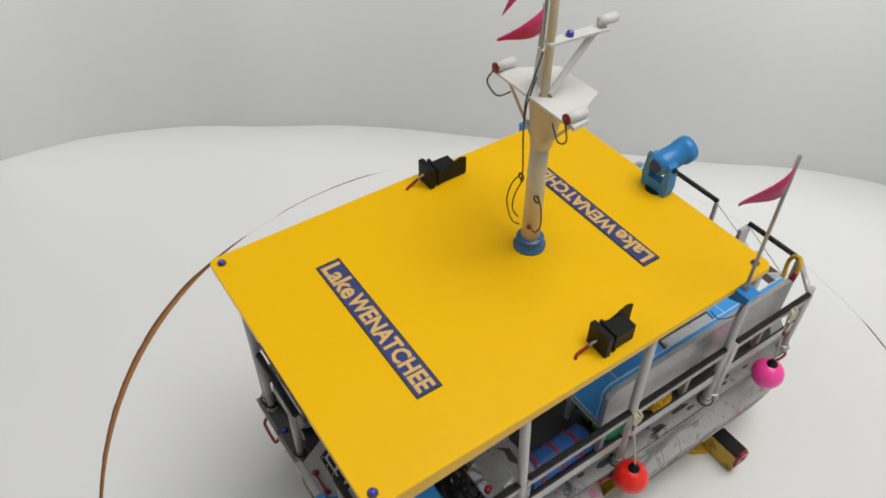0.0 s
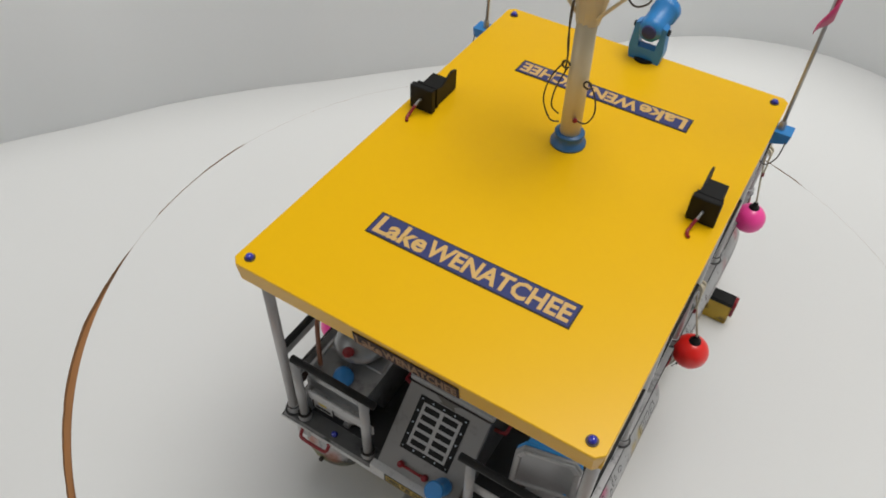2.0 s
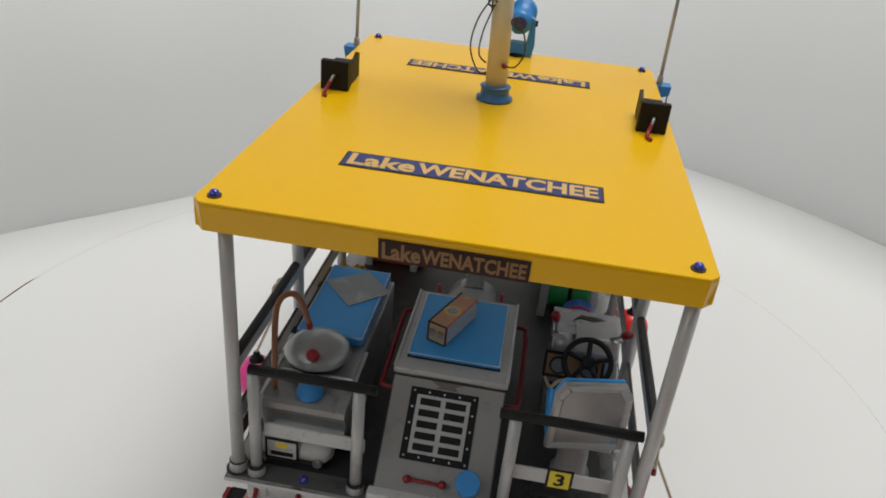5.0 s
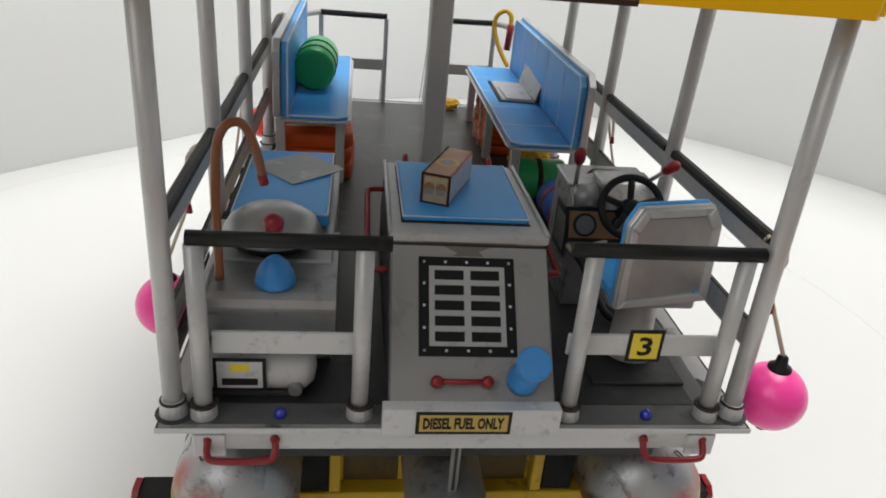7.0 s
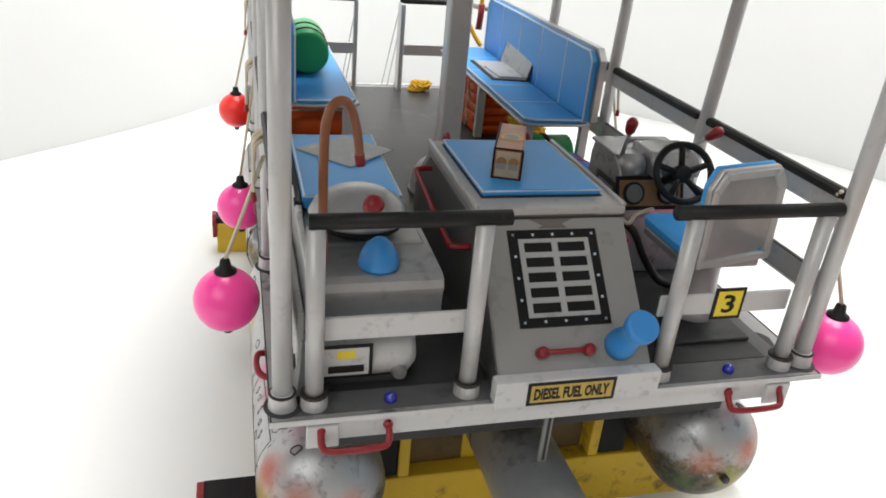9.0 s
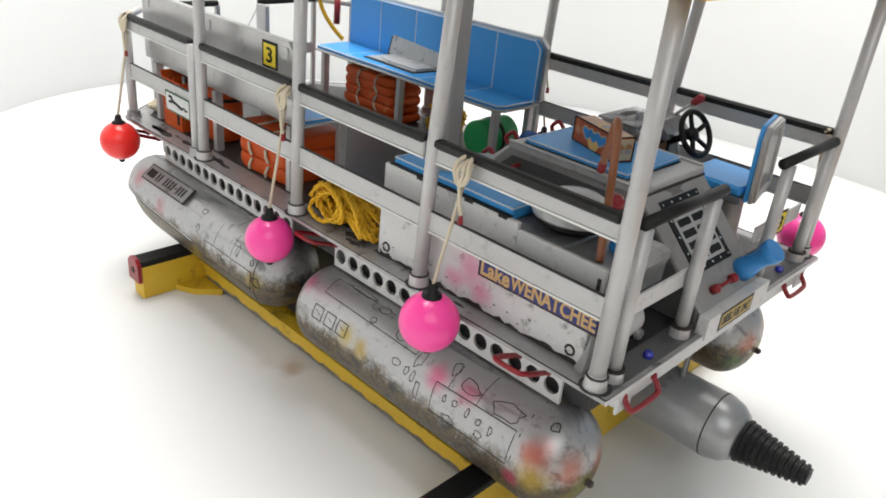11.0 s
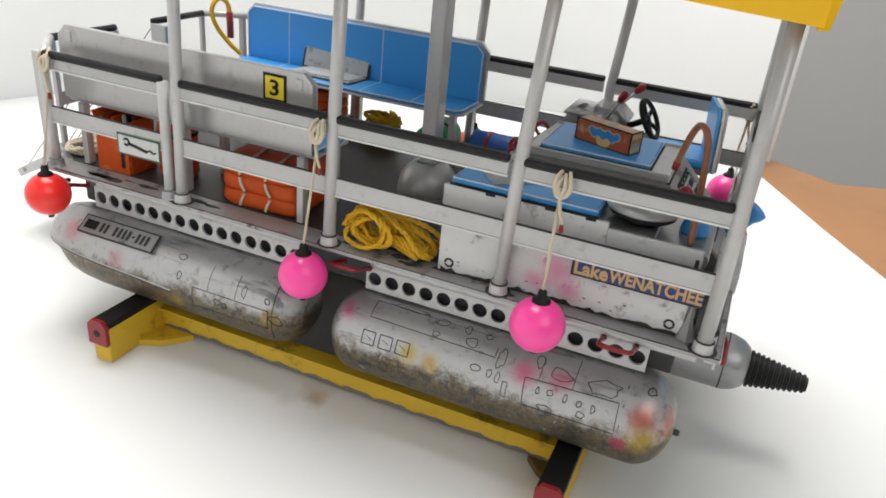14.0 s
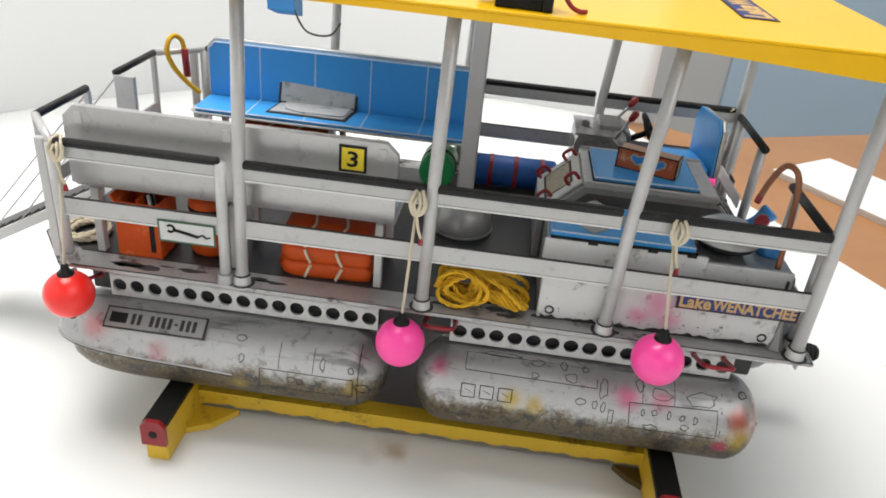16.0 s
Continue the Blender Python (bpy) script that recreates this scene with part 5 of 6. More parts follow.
# ---- helm ----
helm = thing("helm_console", (3.95, 5.6, 0.02), "grey card helm console with black wheel, dials and red levers", "helm console")
part("body", prism([(4.4, 0.02), (4.4, 1.9), (4.7, 2.7), (5.1, 3.02), (6.4, 3.02), (6.5, 2.7), (6.5, 0.02)], 3.02, 5.15, "x", bevel=0.04), FOIL, helm)
part("top_cover", box((2.98, 5.05, 3.01), (5.2, 6.52, 3.1), 0.03), FOIL, helm, "pale worn top cover")
part("smudge", prism([(3.6, 5.8), (3.9, 6.0), (4.3, 5.9), (4.7, 6.1), (4.4, 6.2), (3.9, 6.25)], 3.102, 3.11, "z"), LINE, helm)
part("hood", tube([(3.06, 4.85, 2.85), (3.6, 4.85, 2.85)], 0.32, 14), CHROME, helm, "", True)
part("instrument_hood", prism([(4.35, 2.7), (4.3, 2.95), (4.7, 3.3), (5.6, 3.3), (5.6, 2.7)], 3.7, 5.05, "x", bevel=0.04), FOIL, helm, "crumpled silver instrument hood")
dn = Vector((0, -0.94, 0.34))
dv = Vector((0, 0.34, 0.94))
dp = part("dial_board", slab((3.78, 4.43, 2.28), X, dv, 1.9, 0.85, 0.03), BLK2, helm, "black framed dial board")
part("panel", slab(Vector((3.78, 4.43, 2.28)) + dn * 0.03, X, dv, 1.72, 0.66, 0.008), TAN, dp)
for x in (3.3, 4.25):
    dl = part("dial", lathe([(0.29, 0), (0.29, 0.06), (0.24, 0.07), (0, 0.07)], Vector((x, 4.42, 2.28)) + dn * 0.03, dn, 20), BLK2, dp)
    part("dial_face", lathe([(0.23, 0), (0.23, 0.01)], Vector((x, 4.42, 2.28)) + dn * 0.1, dn, 20), GLASSY, dl)
scr = part("side_screen", box((2.99, 4.75, 1.2), (3.018, 5.9, 2.4), 0), LINE, helm, "dark framed side panel")
part("panel", box((2.98, 4.9, 1.35), (2.992, 5.75, 2.25), 0), GREY, scr)
for (x0, y0, z0), (x1, y1, z1) in (((3.13, 5.05, 2.9), (2.98, 4.6, 3.82)), ((4.8, 4.8, 3.3), (5.06, 4.4, 3.75))):
    lv = part("lever", tube([(x0, y0, z0), (x1, y1, z1)], 0.055, 8), STEEL, helm, "steel lever", True)
    d = Vector((x1 - x0, y1 - y0, z1 - z0)).normalized()
    part("knob", lathe([(0.08, -0.05), (0.13, 0.06), (0.15, 0.3), (0.1, 0.4), (0, 0.42)], (x1, y1, z1), d, 12), RED, lv, "red knob", True)
wc = Vector((4.07, 3.6, 3.12))
wn = Vector((-0.1, -0.85, 0.5)).normalized()
wu = X - wn * X.dot(wn)
wu.normalize()
wv = wn.cross(wu)
wh = part("wheel", tube([wc + 0.7 * (math.cos(a) * wu + math.sin(a) * wv) for a in [2 * math.pi * k / 32 for k in range(32)]], 0.09, 8, closed=True), BLK2, helm, "black steering wheel", True)
for k in range(5):
    a = 2 * math.pi * k / 5 + 0.3
    d = math.cos(a) * wu + math.sin(a) * wv
    part("spoke", tube([wc - wn * 0.12, wc + d * 0.67], 0.08, 6), BLK2, wh, "", True)
part("hub", lathe([(0.24, -0.12), (0.22, 0.02), (0.1, 0.06), (0, 0.06)], wc - wn * 0.05, wn, 14), BLK2, wh, "", True)
part("steering_shaft", tube([wc - wn * 0.1, wc - wn * 1.15], 0.12, 10), BLK2, helm, "", True)

part("hose", tube(smooth_path([(3.15, 4.38, 1.55), (3.35, 4.0, 1.35), (3.6, 3.75, 0.8), (4.0, 3.5, 0.25), (4.5, 3.4, 0.12)], 6), 0.1, 8), BLACK, helm, "black hose", True)
part("cable", tube(smooth_path([(2.95, 4.38, 1.75), (3.15, 4.1, 1.6), (3.4, 4.2, 1.8), (3.9, 4.3, 1.9)], 6), 0.06, 6), CORD, helm, "", True)

hs = thing("helm_chair", (4.0, 2.0, 0.02), "grey-backed helm chair with a blue cushion on a post", "chair")
part("base_plate", box((2.9, 0.95, 0.02), (5.0, 3.0, 0.1), 0.03), DECK, hs)
part("pedestal", lathe([(0.6, 0), (0.48, 0.15), (0.42, 1.5), (0.6, 1.62)], (4.0, 2.0, 0.28), Z, 20), LGREY, hs, "", True)
bu = Vector((0.97, 0.21, 0)).normalized()
bv = Vector((0.0, 0.04, 1.0))
bv = (bv - bu * bv.dot(bu)).normalized()
bn = bu.cross(bv)
bc = Vector((4.1, 1.36, 3.0))
poly = [(-1.13, -1.1), (1.13, -1.1), (1.1, 0.72), (0.84, 1.12), (-0.84, 1.12), (-1.08, 0.74)]


def board(poly, d0, d1):
    bm = bmesh.new()
    a = [bm.verts.new(bc + bu * p + bv * q + bn * d0) for p, q in poly]
    b = [bm.verts.new(bc + bu * p + bv * q + bn * d1) for p, q in poly]
    bm.faces.new(a)
    bm.faces.new(b[::-1])
    for i in range(len(poly)):
        j = (i + 1) % len(poly)
        bm.faces.new((a[i], b[i], b[j], a[j]))
    bmesh.ops.bevel(bm, geom=bm.edges[:], offset=0.03, segments=1, affect="EDGES")
    return bm


bk = part("backrest", board(poly, -0.02, 0.12), SILVER, hs, "dull silver back shell")
rim = [(p * 0.97, q * 0.97) for p, q in poly]
for (p0, q0), (p1, q1) in zip(rim, rim[1:] + rim[:1]):
    inner = [(p1 * 0.83, q1 * 0.83), (p0 * 0.83, q0 * 0.83)]
    part("rim", board([(p0, q0), (p1, q1)] + inner, 0.115, 0.2), LGREY, bk, "raised pale rim")
part("recess", board([(p * 0.8, q * 0.8) for p, q in poly], 0.118, 0.135), CHROME, bk)
part("back_cushion", board([(p * 0.98, q * 1.01 + 0.02) for p, q in poly], -0.15, -0.03), BLUE, hs, "blue back cushion")
st = part("seat_pan", box((3.05, 1.3, 1.75), (4.95, 3.2, 1.98), 0.05), CHROME, hs)
part("seat_cushion", box((3.0, 1.35, 1.98), (5.0, 3.25, 2.28), 0.08), BLUE, hs, "blue seat cushion")

# ---- galley cabinet on the port side ----
gal = thing("galley_cabinet", (-4, 4, 0.02), "white and grey galley cabinet with a blue seat top", "cabinet")
part("side_panel", box((-5.3, 0.6, 0.02), (-5.16, 7.55, 1.62), 0.03), PANEL, gal, "white riveted side panel")
part("upper_panel", box((-5.13, 0.55, 1.5), (-5.0, 2.995, 2.44), 0.02), PAPER, gal, "white card panel")
part("upper_panel", box((-5.13, 3.0, 1.5), (-5.0, 7.65, 2.6), 0.02), PANEL, gal, "white card panel")
part("body", box((-5.0, 1.8, 0.02), (-2.7, 7.55, 2.42), 0.04), CHROME, gal)
part("counter", prism([(0.6, 1.38), (0.5, 1.45), (0.48, 1.9), (0.42, 2.1), (0.46, 2.26), (0.62, 2.33), (3.25, 2.4), (3.25, 1.38)], -5.0, -2.6, "x"), CHROME, gal, "grey counter with a rounded edge")
cu2 = part("cushion", box((-4.97, 3.35, 2.45), (-2.85, 7.5, 2.78), 0.06), BLUE, gal, "blue seat cushion")
part("piping", tube([(-4.93, 3.37, 2.76), (-2.87, 3.37, 2.76), (-2.87, 7.48, 2.76), (-4.93, 7.48, 2.76)], 0.025, 6, closed=True), PALE, cu2)
part("dark_strip", box((-5.1, 3.3, 2.601), (-4.975, 7.5, 2.64), 0), BLK2, gal)
for y in (3.5, 4.6, 6.3):
    part("hinge", box((-5.145, y - 0.16, 2.54), (-5.09, y + 0.12, 2.66), 0.01), BLK2, gal)
for y in (0.95, 7.2):
    part("bolt", tube(arc_pts((-5.31, y, 0.32), 0.12, 0, 340, Y, Z, 12), 0.03, 6), LINE, gal)
part("hinge", box((-5.14, 0.62, 1.7), (-5.12, 0.72, 2.2), 0.01), SHADE, gal)
rng = random.Random(21)
top_pts = [(0.65 + 6.8 * k / 40, 0.1 + rng.uniform(-0.05, 0.09)) for k in range(41)]
part("torn_edge", prism([(0.65, 0.025), (7.45, 0.025)] + top_pts[::-1], -5.3, -5.308, "x"), LINE, gal, "torn dark lower edge")
for k in range(12):
    y, z, w = rng.uniform(0.8, 7.3), rng.uniform(0.12, 0.5), rng.uniform(0.015, 0.045)
    part("scuff", prism([(y + w * rng.uniform(0.6, 1.6) * math.cos(t), z + w * rng.uniform(0.3, 0.8) * math.sin(t)) for t in [2 * math.pi * i / 9 for i in range(9)]], -5.3, -5.305, "x"), SHADE, gal)
kd = part("stove_bowl", lathe([(0.55, 0), (0.9, 0.2), (0.95, 0.34)], (-3.95, 2.35, 2.46), Z, 28), BLK2, gal, "black stove bowl", True)
part("stove_lid", lathe([(0.98, 0.34), (1.0, 0.4), (0.88, 0.62), (0.6, 0.8), (0.3, 0.88), (0, 0.9)], (-3.95, 2.35, 2.46), Z, 32), CHROME, kd, "dull silver domed lid", True)
part("lid_vent", lathe([(0.14, 0), (0.14, 0.03), (0, 0.03)], (-3.88, 1.95, 3.235), Vector((0.08, -0.42, 0.9)), 14), BLK2, kd)
part("lid_stem", tube([(-3.85, 1.75, 3.1), (-3.82, 1.45, 3.35)], 0.06, 8), STEEL, kd)
part("lid_knob", lathe([(0.1, -0.1), (0.19, 0.0), (0.2, 0.2), (0.12, 0.3), (0, 0.32)], (-3.83, 1.5, 3.3), Vector((0.05, -0.7, 0.7)), 12), RED, kd, "red knob", True)
part("funnel", lathe([(0.37, 0), (0.39, 0.08), (0.35, 0.26), (0.26, 0.44), (0.13, 0.56), (0, 0.6)], (-3.76, 0.95, 2.34), Z, 18), BLUE2, gal, "blue cone cap", True)
tank = thing("gas_bottle", (-4.1, 0.75, 0.02), "white gas bottle with a framed label under the galley counter", "gas bottle")
part("bottle", lathe([(0, -1.15), (0.3, -1.1), (0.45, -0.95), (0.48, -0.7), (0.48, 0.7), (0.45, 0.95), (0.3, 1.1), (0, 1.15)], (-4.1, 0.85, 0.55), X, 24), PAPER, tank, "", True)
lb = part("label_plate", slab((-4.4, 0.34, 0.66), X, Z, 1.0, 0.74, 0.02), BLK2, tank, "framed label with bars")
part("panel", slab((-4.4, 0.32, 0.66), X, Z, 0.86, 0.6, 0.006), PAPER, lb)
part("bar", slab((-4.4, 0.314, 0.5), X, Z, 0.68, 0.16, 0.004), BLK2, lb)
part("mark", slab((-4.4, 0.314, 0.82), X, Z, 0.36, 0.18, 0.004), SIGNY, lb)
part("valve", lathe([(0.16, 0), (0.13, 0.12), (0, 0.12)], (-3.35, 0.42, 0.3), (0, -1, 0), 12), STEEL, tank)
part("saddle", box((-5.0, 0.5, 0.02), (-3.2, 1.2, 0.14), 0.02), SHADE, tank)

hk = thing("stove_pipe", (-4.8, 0.95, 2.45), "bent brown pipe with a red tip standing on the counter", "pipe")
part("pipe", tube(smooth_path([(-4.8, 0.95, 2.4), (-4.81, 1.0, 3.4), (-4.79, 1.1, 4.75), (-4.7, 1.2, 5.22), (-4.52, 1.35, 5.37), (-4.32, 1.5, 5.26), (-4.16, 1.65, 4.8), (-4.06, 1.78, 4.2)], 6), 0.088, 10), COPPER, hk, "", True)
part("tip", tube([(-4.07, 1.77, 4.26), (-4.04, 1.8, 4.04)], 0.1, 10), RED, hk, "red tip", True)
mpn = bmesh.new()
mv = [(-4.9, 6.3, 2.79), (-3.75, 5.0, 2.79), (-2.55, 6.1, 2.82), (-3.6, 7.3, 2.79)]
va0 = [mpn.verts.new(p) for p in mv]
vb0 = [mpn.verts.new((p[0], p[1], p[2] + 0.02)) for p in mv]
mpn.faces.new(va0[::-1])
mpn.faces.new(vb0)
for i in range(4):
    mpn.faces.new((va0[i], va0[(i + 1) % 4], vb0[(i + 1) % 4], vb0[i]))
alone("chart_sheet", mpn, MAPM, (-3.6, 6, 2.79), "grey printed chart sheet lying on the blue seat", "chart")

# name board below the port mid rail
for s in (-1,):
    name_plate(boat, (s * 5.5, 1.96, 1.36), Y if s > 0 else -Y, Z, 3.45, 0.54, NAVY, GOLD2, BROWNP, 1.0)

# ---- benches ----
def bench(s, y0, y1, ytop, zt):
    t = thing("bench", (s * 3.8, (y0 + y1) / 2, 0.02), "blue cushioned bench with a grey card back, %s side" % ("port" if s < 0 else "starboard"), "bench", "long benches")
    xi, xo, xb = s * 2.45, s * 4.75, s * 4.95
    c = 0.3
    seat = part("seat_board", prism([(xi, y0 + c), (xi + s * c, y0), (xo, y0), (xo, y1), (xi + s * c, y1), (xi, y1 - c)], 2.18, 2.26, "z", bevel=0.02), LGREY, t, "thin grey seat board")
    ce = 0.12
    cushion = part("seat_cushion", prism([(xi + s * ce, y0 + c), (xi + s * (c + ce), y0 + ce), (xo - s * 0.3, y0 + ce), (xo - s * 0.3, y1 - ce), (xi + s * (c + ce), y1 - ce), (xi + s * ce, y1 - c)], 2.26, 2.38, "z", bevel=0.03), BLUE, t, "blue seat cushion")
    cb = 0.35
    prof = [(y0, 2.34), (y1, 2.34), (y1, zt - cb), (y1 - cb, zt), (y0 + cb, zt), (y0, zt - cb)]
    back = part("back_board", prism(prof, xb, s * 4.72, "x", bevel=0.02), SILVER, t, "brushed silver card back board")
    pr2 = [(y0 + 0.15, 2.3), (y1 - 0.15, 2.3), (y1 - 0.15, zt - cb - 0.05), (y1 - cb - 0.08, zt - 0.12), (y0 + cb + 0.08, zt - 0.12), (y0 + 0.15, zt - cb - 0.05)]
    bc2 = part("back_cushion", prism(pr2, s * 4.72, s * 4.5, "x", bevel=0.03), BLUE, t, "blue back cushion")
    part("piping", tube([(s * 4.5, y, z) for y, z in pr2], 0.03, 6, closed=True), PALE, bc2)
    part("piping", tube([(xi + s * ce, y0 + c, 2.38), (xi + s * (c + ce), y0 + ce, 2.38), (xo - s * 0.3, y0 + ce, 2.38)], 0.03, 6), PALE, cushion)
    part("piping", tube([(xi + s * ce, y0 + c, 2.38), (xi + s * ce, y1 - c, 2.38), (xi + s * (c + ce), y1 - ce, 2.38)], 0.03, 6), PALE, cushion)
    for i in range(1, 5):
        y = y0 + (y1 - y0) * i / 5
        if s > 0:
            part("seam", box((s * 4.49, y - 0.02, 2.36), (s * 4.505, y + 0.02, zt - 0.15), 0), PALE, bc2)
            part("seam", box((xi + s * 0.2, y - 0.02, 2.375), (s * 4.5, y + 0.02, 2.388), 0), PALE, cushion)
    for y in (y0 + 0.45, (y0 + y1) / 2, y1 - 0.6):
        for x in (xi + s * 0.35, s * 4.75):
            part("leg", box((x - 0.15, y - 0.12, 0.02), (x + 0.15, y + 0.12, 2.19), 0.02), POST, t)
    return t


pb = bench(-1, 12.05, 21.9, 0, 4.78)
bench(1, 10.2, 21.45, 0, 4.65)
number_sign(pb, (-4.953, 13.35, 4.2), -Y, Z, 0.8)
for y in (12.5, 17.0, 21.4):
    part("hinge_block", box((-4.99, y - 0.12, 4.25), (-4.94, y + 0.12, 4.6), 0.01), PAPER, pb)

mg = thing("magazine", (3.9, 16.8, 2.389), "open black-edged magazine with pale pages propped on the blue bench", "magazine")
part("lower_cover", prism([(3.0, 15.35), (4.36, 15.2), (4.36, 18.4), (3.05, 18.55)], 2.389, 2.41, "z"), LINE, mg)
part("lower_page", prism([(3.13, 15.47), (4.34, 15.32), (4.34, 18.28), (3.17, 18.42)], 2.412, 2.45, "z"), PAGE, mg)
part("curled_page", prism([(3.3, 15.5), (4.3, 15.4), (4.32, 18.1), (3.5, 17.9), (3.25, 17.2)], 2.452, 2.51, "z", bevel=0.02), PAGE, mg)
mu, mv2 = Vector((0.02, -1, 0)), Vector((0.28, 0, 0.96))
part("upper_cover", slab((4.47, 16.8, 2.88), mu, mv2, 3.2, 1.02, 0.03), LINE, mg)
part("upper_page", slab((4.44, 16.8, 2.89), mu, mv2, 3.0, 0.82, 0.02), PAGE, mg)
for k in range(4):
    part("bar", slab((4.415 + 0.05 * k, 16.5 + 0.2 * (k % 2), 2.98 + 0.12 * k - 0.2), mu, mv2, 1.6 - 0.25 * k, 0.035, 0.012), LINE, mg)

# ---- drums, coils and boxes ----
def drum(name, c, axis, r, h, material, bands, label, band=BROWNP):
    c, d = Vector(c), Vector(axis).normalized()
    t = thing(name, (c.x, c.y, c.z - r), label, "drum")
    part("shell", lathe([(0, 0), (r * 0.9, 0.0), (r, 0.06), (r, h - 0.06), (r * 0.9, h), (0, h)], c, d, 28), material, t, "", True)
    for b in bands:
        part("strap", lathe([(r + 0.005, b), (r + 0.03, b + 0.02), (r + 0.03, b + 0.16), (r + 0.005, b + 0.18)], c, d, 28), band, t, "narrow strap")
    part("end_disc", lathe([(r * 0.86, -0.02), (r * 0.86, 0.01)], c, d, 28), material, t)


drum("green_drum", (-3.84, 15.4, 3.14), Vector((0.03, 1, 0.02)), 0.74, 2.5, GREEN, (0.6, 1.5), "green drum with brown straps lying on the bench")
drum("green_drum", (3.0, 11.65, 0.75), X, 0.7, 1.75, GREEN, (0.75,), "green drum with a brown strap lying on the deck")
drum("blue_roll", (4.25, 6.95, 0.69), Vector((-0.02, 1, 0)), 0.64, 3.3, ROLL, (0.45, 1.5, 2.5), "dark blue roll with red straps on the deck", RED)

rng = random.Random(11)


def twisted(pts, r):
    """Two strands laid round each other along a path."""
    pts = [Vector(p) for p in pts]
    way = [pts[0]]
    for p in pts[1:]:
        d = p - way[-1]
        n = max(1, int(d.length / (r * 0.75)))
        o = way[-1].copy()
        way += [o + d * (k / n) for k in range(1, n + 1)]
    bm = bmesh.new()
    for phase in (0, math.pi):
        strand, run = [], 0.0
        for i, p in enumerate(way):
            q = way[min(i + 1, len(way) - 1)] - way[max(i - 1, 0)]
            u, v = frame_of(q)
            run += (way[i] - way[max(i - 1, 0)]).length
            a = phase + run / r * 1.05
            strand.append(p + 0.5 * r * (math.cos(a) * u + math.sin(a) * v))
        tube(strand, r * 0.62, 5, bm)
    return bm


def coil(name, c, rx, ry, h, n, r, material, label, squeeze=0.0):
    """A heaped hank of rope: uneven loops in one heap."""
    pts = []
    loops = [(rx * rng.uniform(0.6, 1.0), ry * rng.uniform(0.65, 1.0), rng.uniform(-0.12, 0.12), rng.uniform(-0.2, 0.2), rng.uniform(-0.12, 0.12)) for i in range(n + 1)]
    for i in range(n):
        for k in range(18):
            f = k / 18
            ax, ay, ox, oy, tilt = [p + (q - p) * f for p, q in zip(loops[i], loops[i + 1])]
            a = 2 * math.pi * f
            pts.append((c[0] + ox + ax * math.cos(a), c[1] + oy + ay * math.sin(a), max(c[2] + r, c[2] + r + h * (i + f) / n + tilt * math.cos(a + 1.3 * i))))
    return alone(name, twisted(pts, r), material, c, label, "rope", "", "", True)


def bundle(name, c, length, width, height, n, r, material, label):
    """A hank gathered in the middle, its strands fanning out to both ends."""
    pts = []
    for i in range(n):
        q = i / (n - 1)
        ry, rz = length * rng.uniform(0.4, 0.62), height * rng.uniform(0.3, 0.5)
        oy, tilt, ox = rng.uniform(-0.12, 0.3) + 0.4, rng.uniform(-0.45, 0.45), -width + 2 * width * q + rng.uniform(-0.06, 0.06)
        for k in range(12):
            t = 2 * math.pi * k / 12
            y, z = ry * math.cos(t), rz * math.sin(t)
            pts.append((c[0] + ox + 0.35 * width * math.sin(t + i), c[1] + oy + y * math.cos(tilt) - z * math.sin(tilt), max(c[2] + r, c[2] + r + height * 0.45 + z * math.cos(tilt) + y * math.sin(tilt))))
    for i in range(n):
        x0, z0 = rng.uniform(-width, width), rng.uniform(0.15, 0.8) * height
        near = (c[0] + x0 * 0.4, c[1] + rng.uniform(-0.1, 0.3), c[2] + r + z0)
        far = (c[0] + x0 * 1.3, c[1] - length * rng.uniform(0.75, 1.05), c[2] + r + z0 * rng.uniform(0.1, 0.75))
        mid = tuple((p + q) / 2 + d for p, q, d in zip(near, far, (0, 0, 0.12)))
        pts += [near, mid, far] if i % 2 else [far, mid, near]
    return alone(name, twisted(smooth_path(pts, 4), r), material, c, label, "rope", "", "", True)


bundle("rope_hank", (-4.85, 9.3, 0.02), 1.35, 0.5, 1.2, 19, 0.075, ROPE, "heaped hank of yellow rope on the deck edge")
coil("rope_coil", (4.2, 14.4, 0.02), 0.75, 0.8, 1.0, 14, 0.1, ROPE, "yellow rope coil under the bench")
coil("rope_coil", (1.9, 22.6, 0.02), 0.5, 0.35, 0.35, 7, 0.08, ROPE, "small yellow rope coil at the bow gate")
coil("rope_coil", (-3.9, 22.2, 0.02), 0.9, 0.6, 0.2, 7, 0.08, CORD, "cream rope coil on the bow deck")
lp2 = thing("rope_loop", (4.3, 22.6, 3.9), "yellow rope loop with a red end over the bow rail", "rope")
part("loop", tube(smooth_path([(4.46, 21.75, 2.38), (4.2, 22.1, 2.8), (3.95, 22.5, 3.4), (3.82, 22.7, 4.0), (3.95, 22.7, 4.45), (4.28, 22.6, 4.64), (4.5, 22.4, 4.45), (4.5, 22.3, 4.0)], 6), 0.1, 8), ROPE, lp2, "", True)
part("tail", tube([(4.5, 22.3, 4.1), (4.48, 22.27, 3.6), (4.42, 22.22, 3.0)], 0.15, 8), RED, lp2, "red whipped end", True)


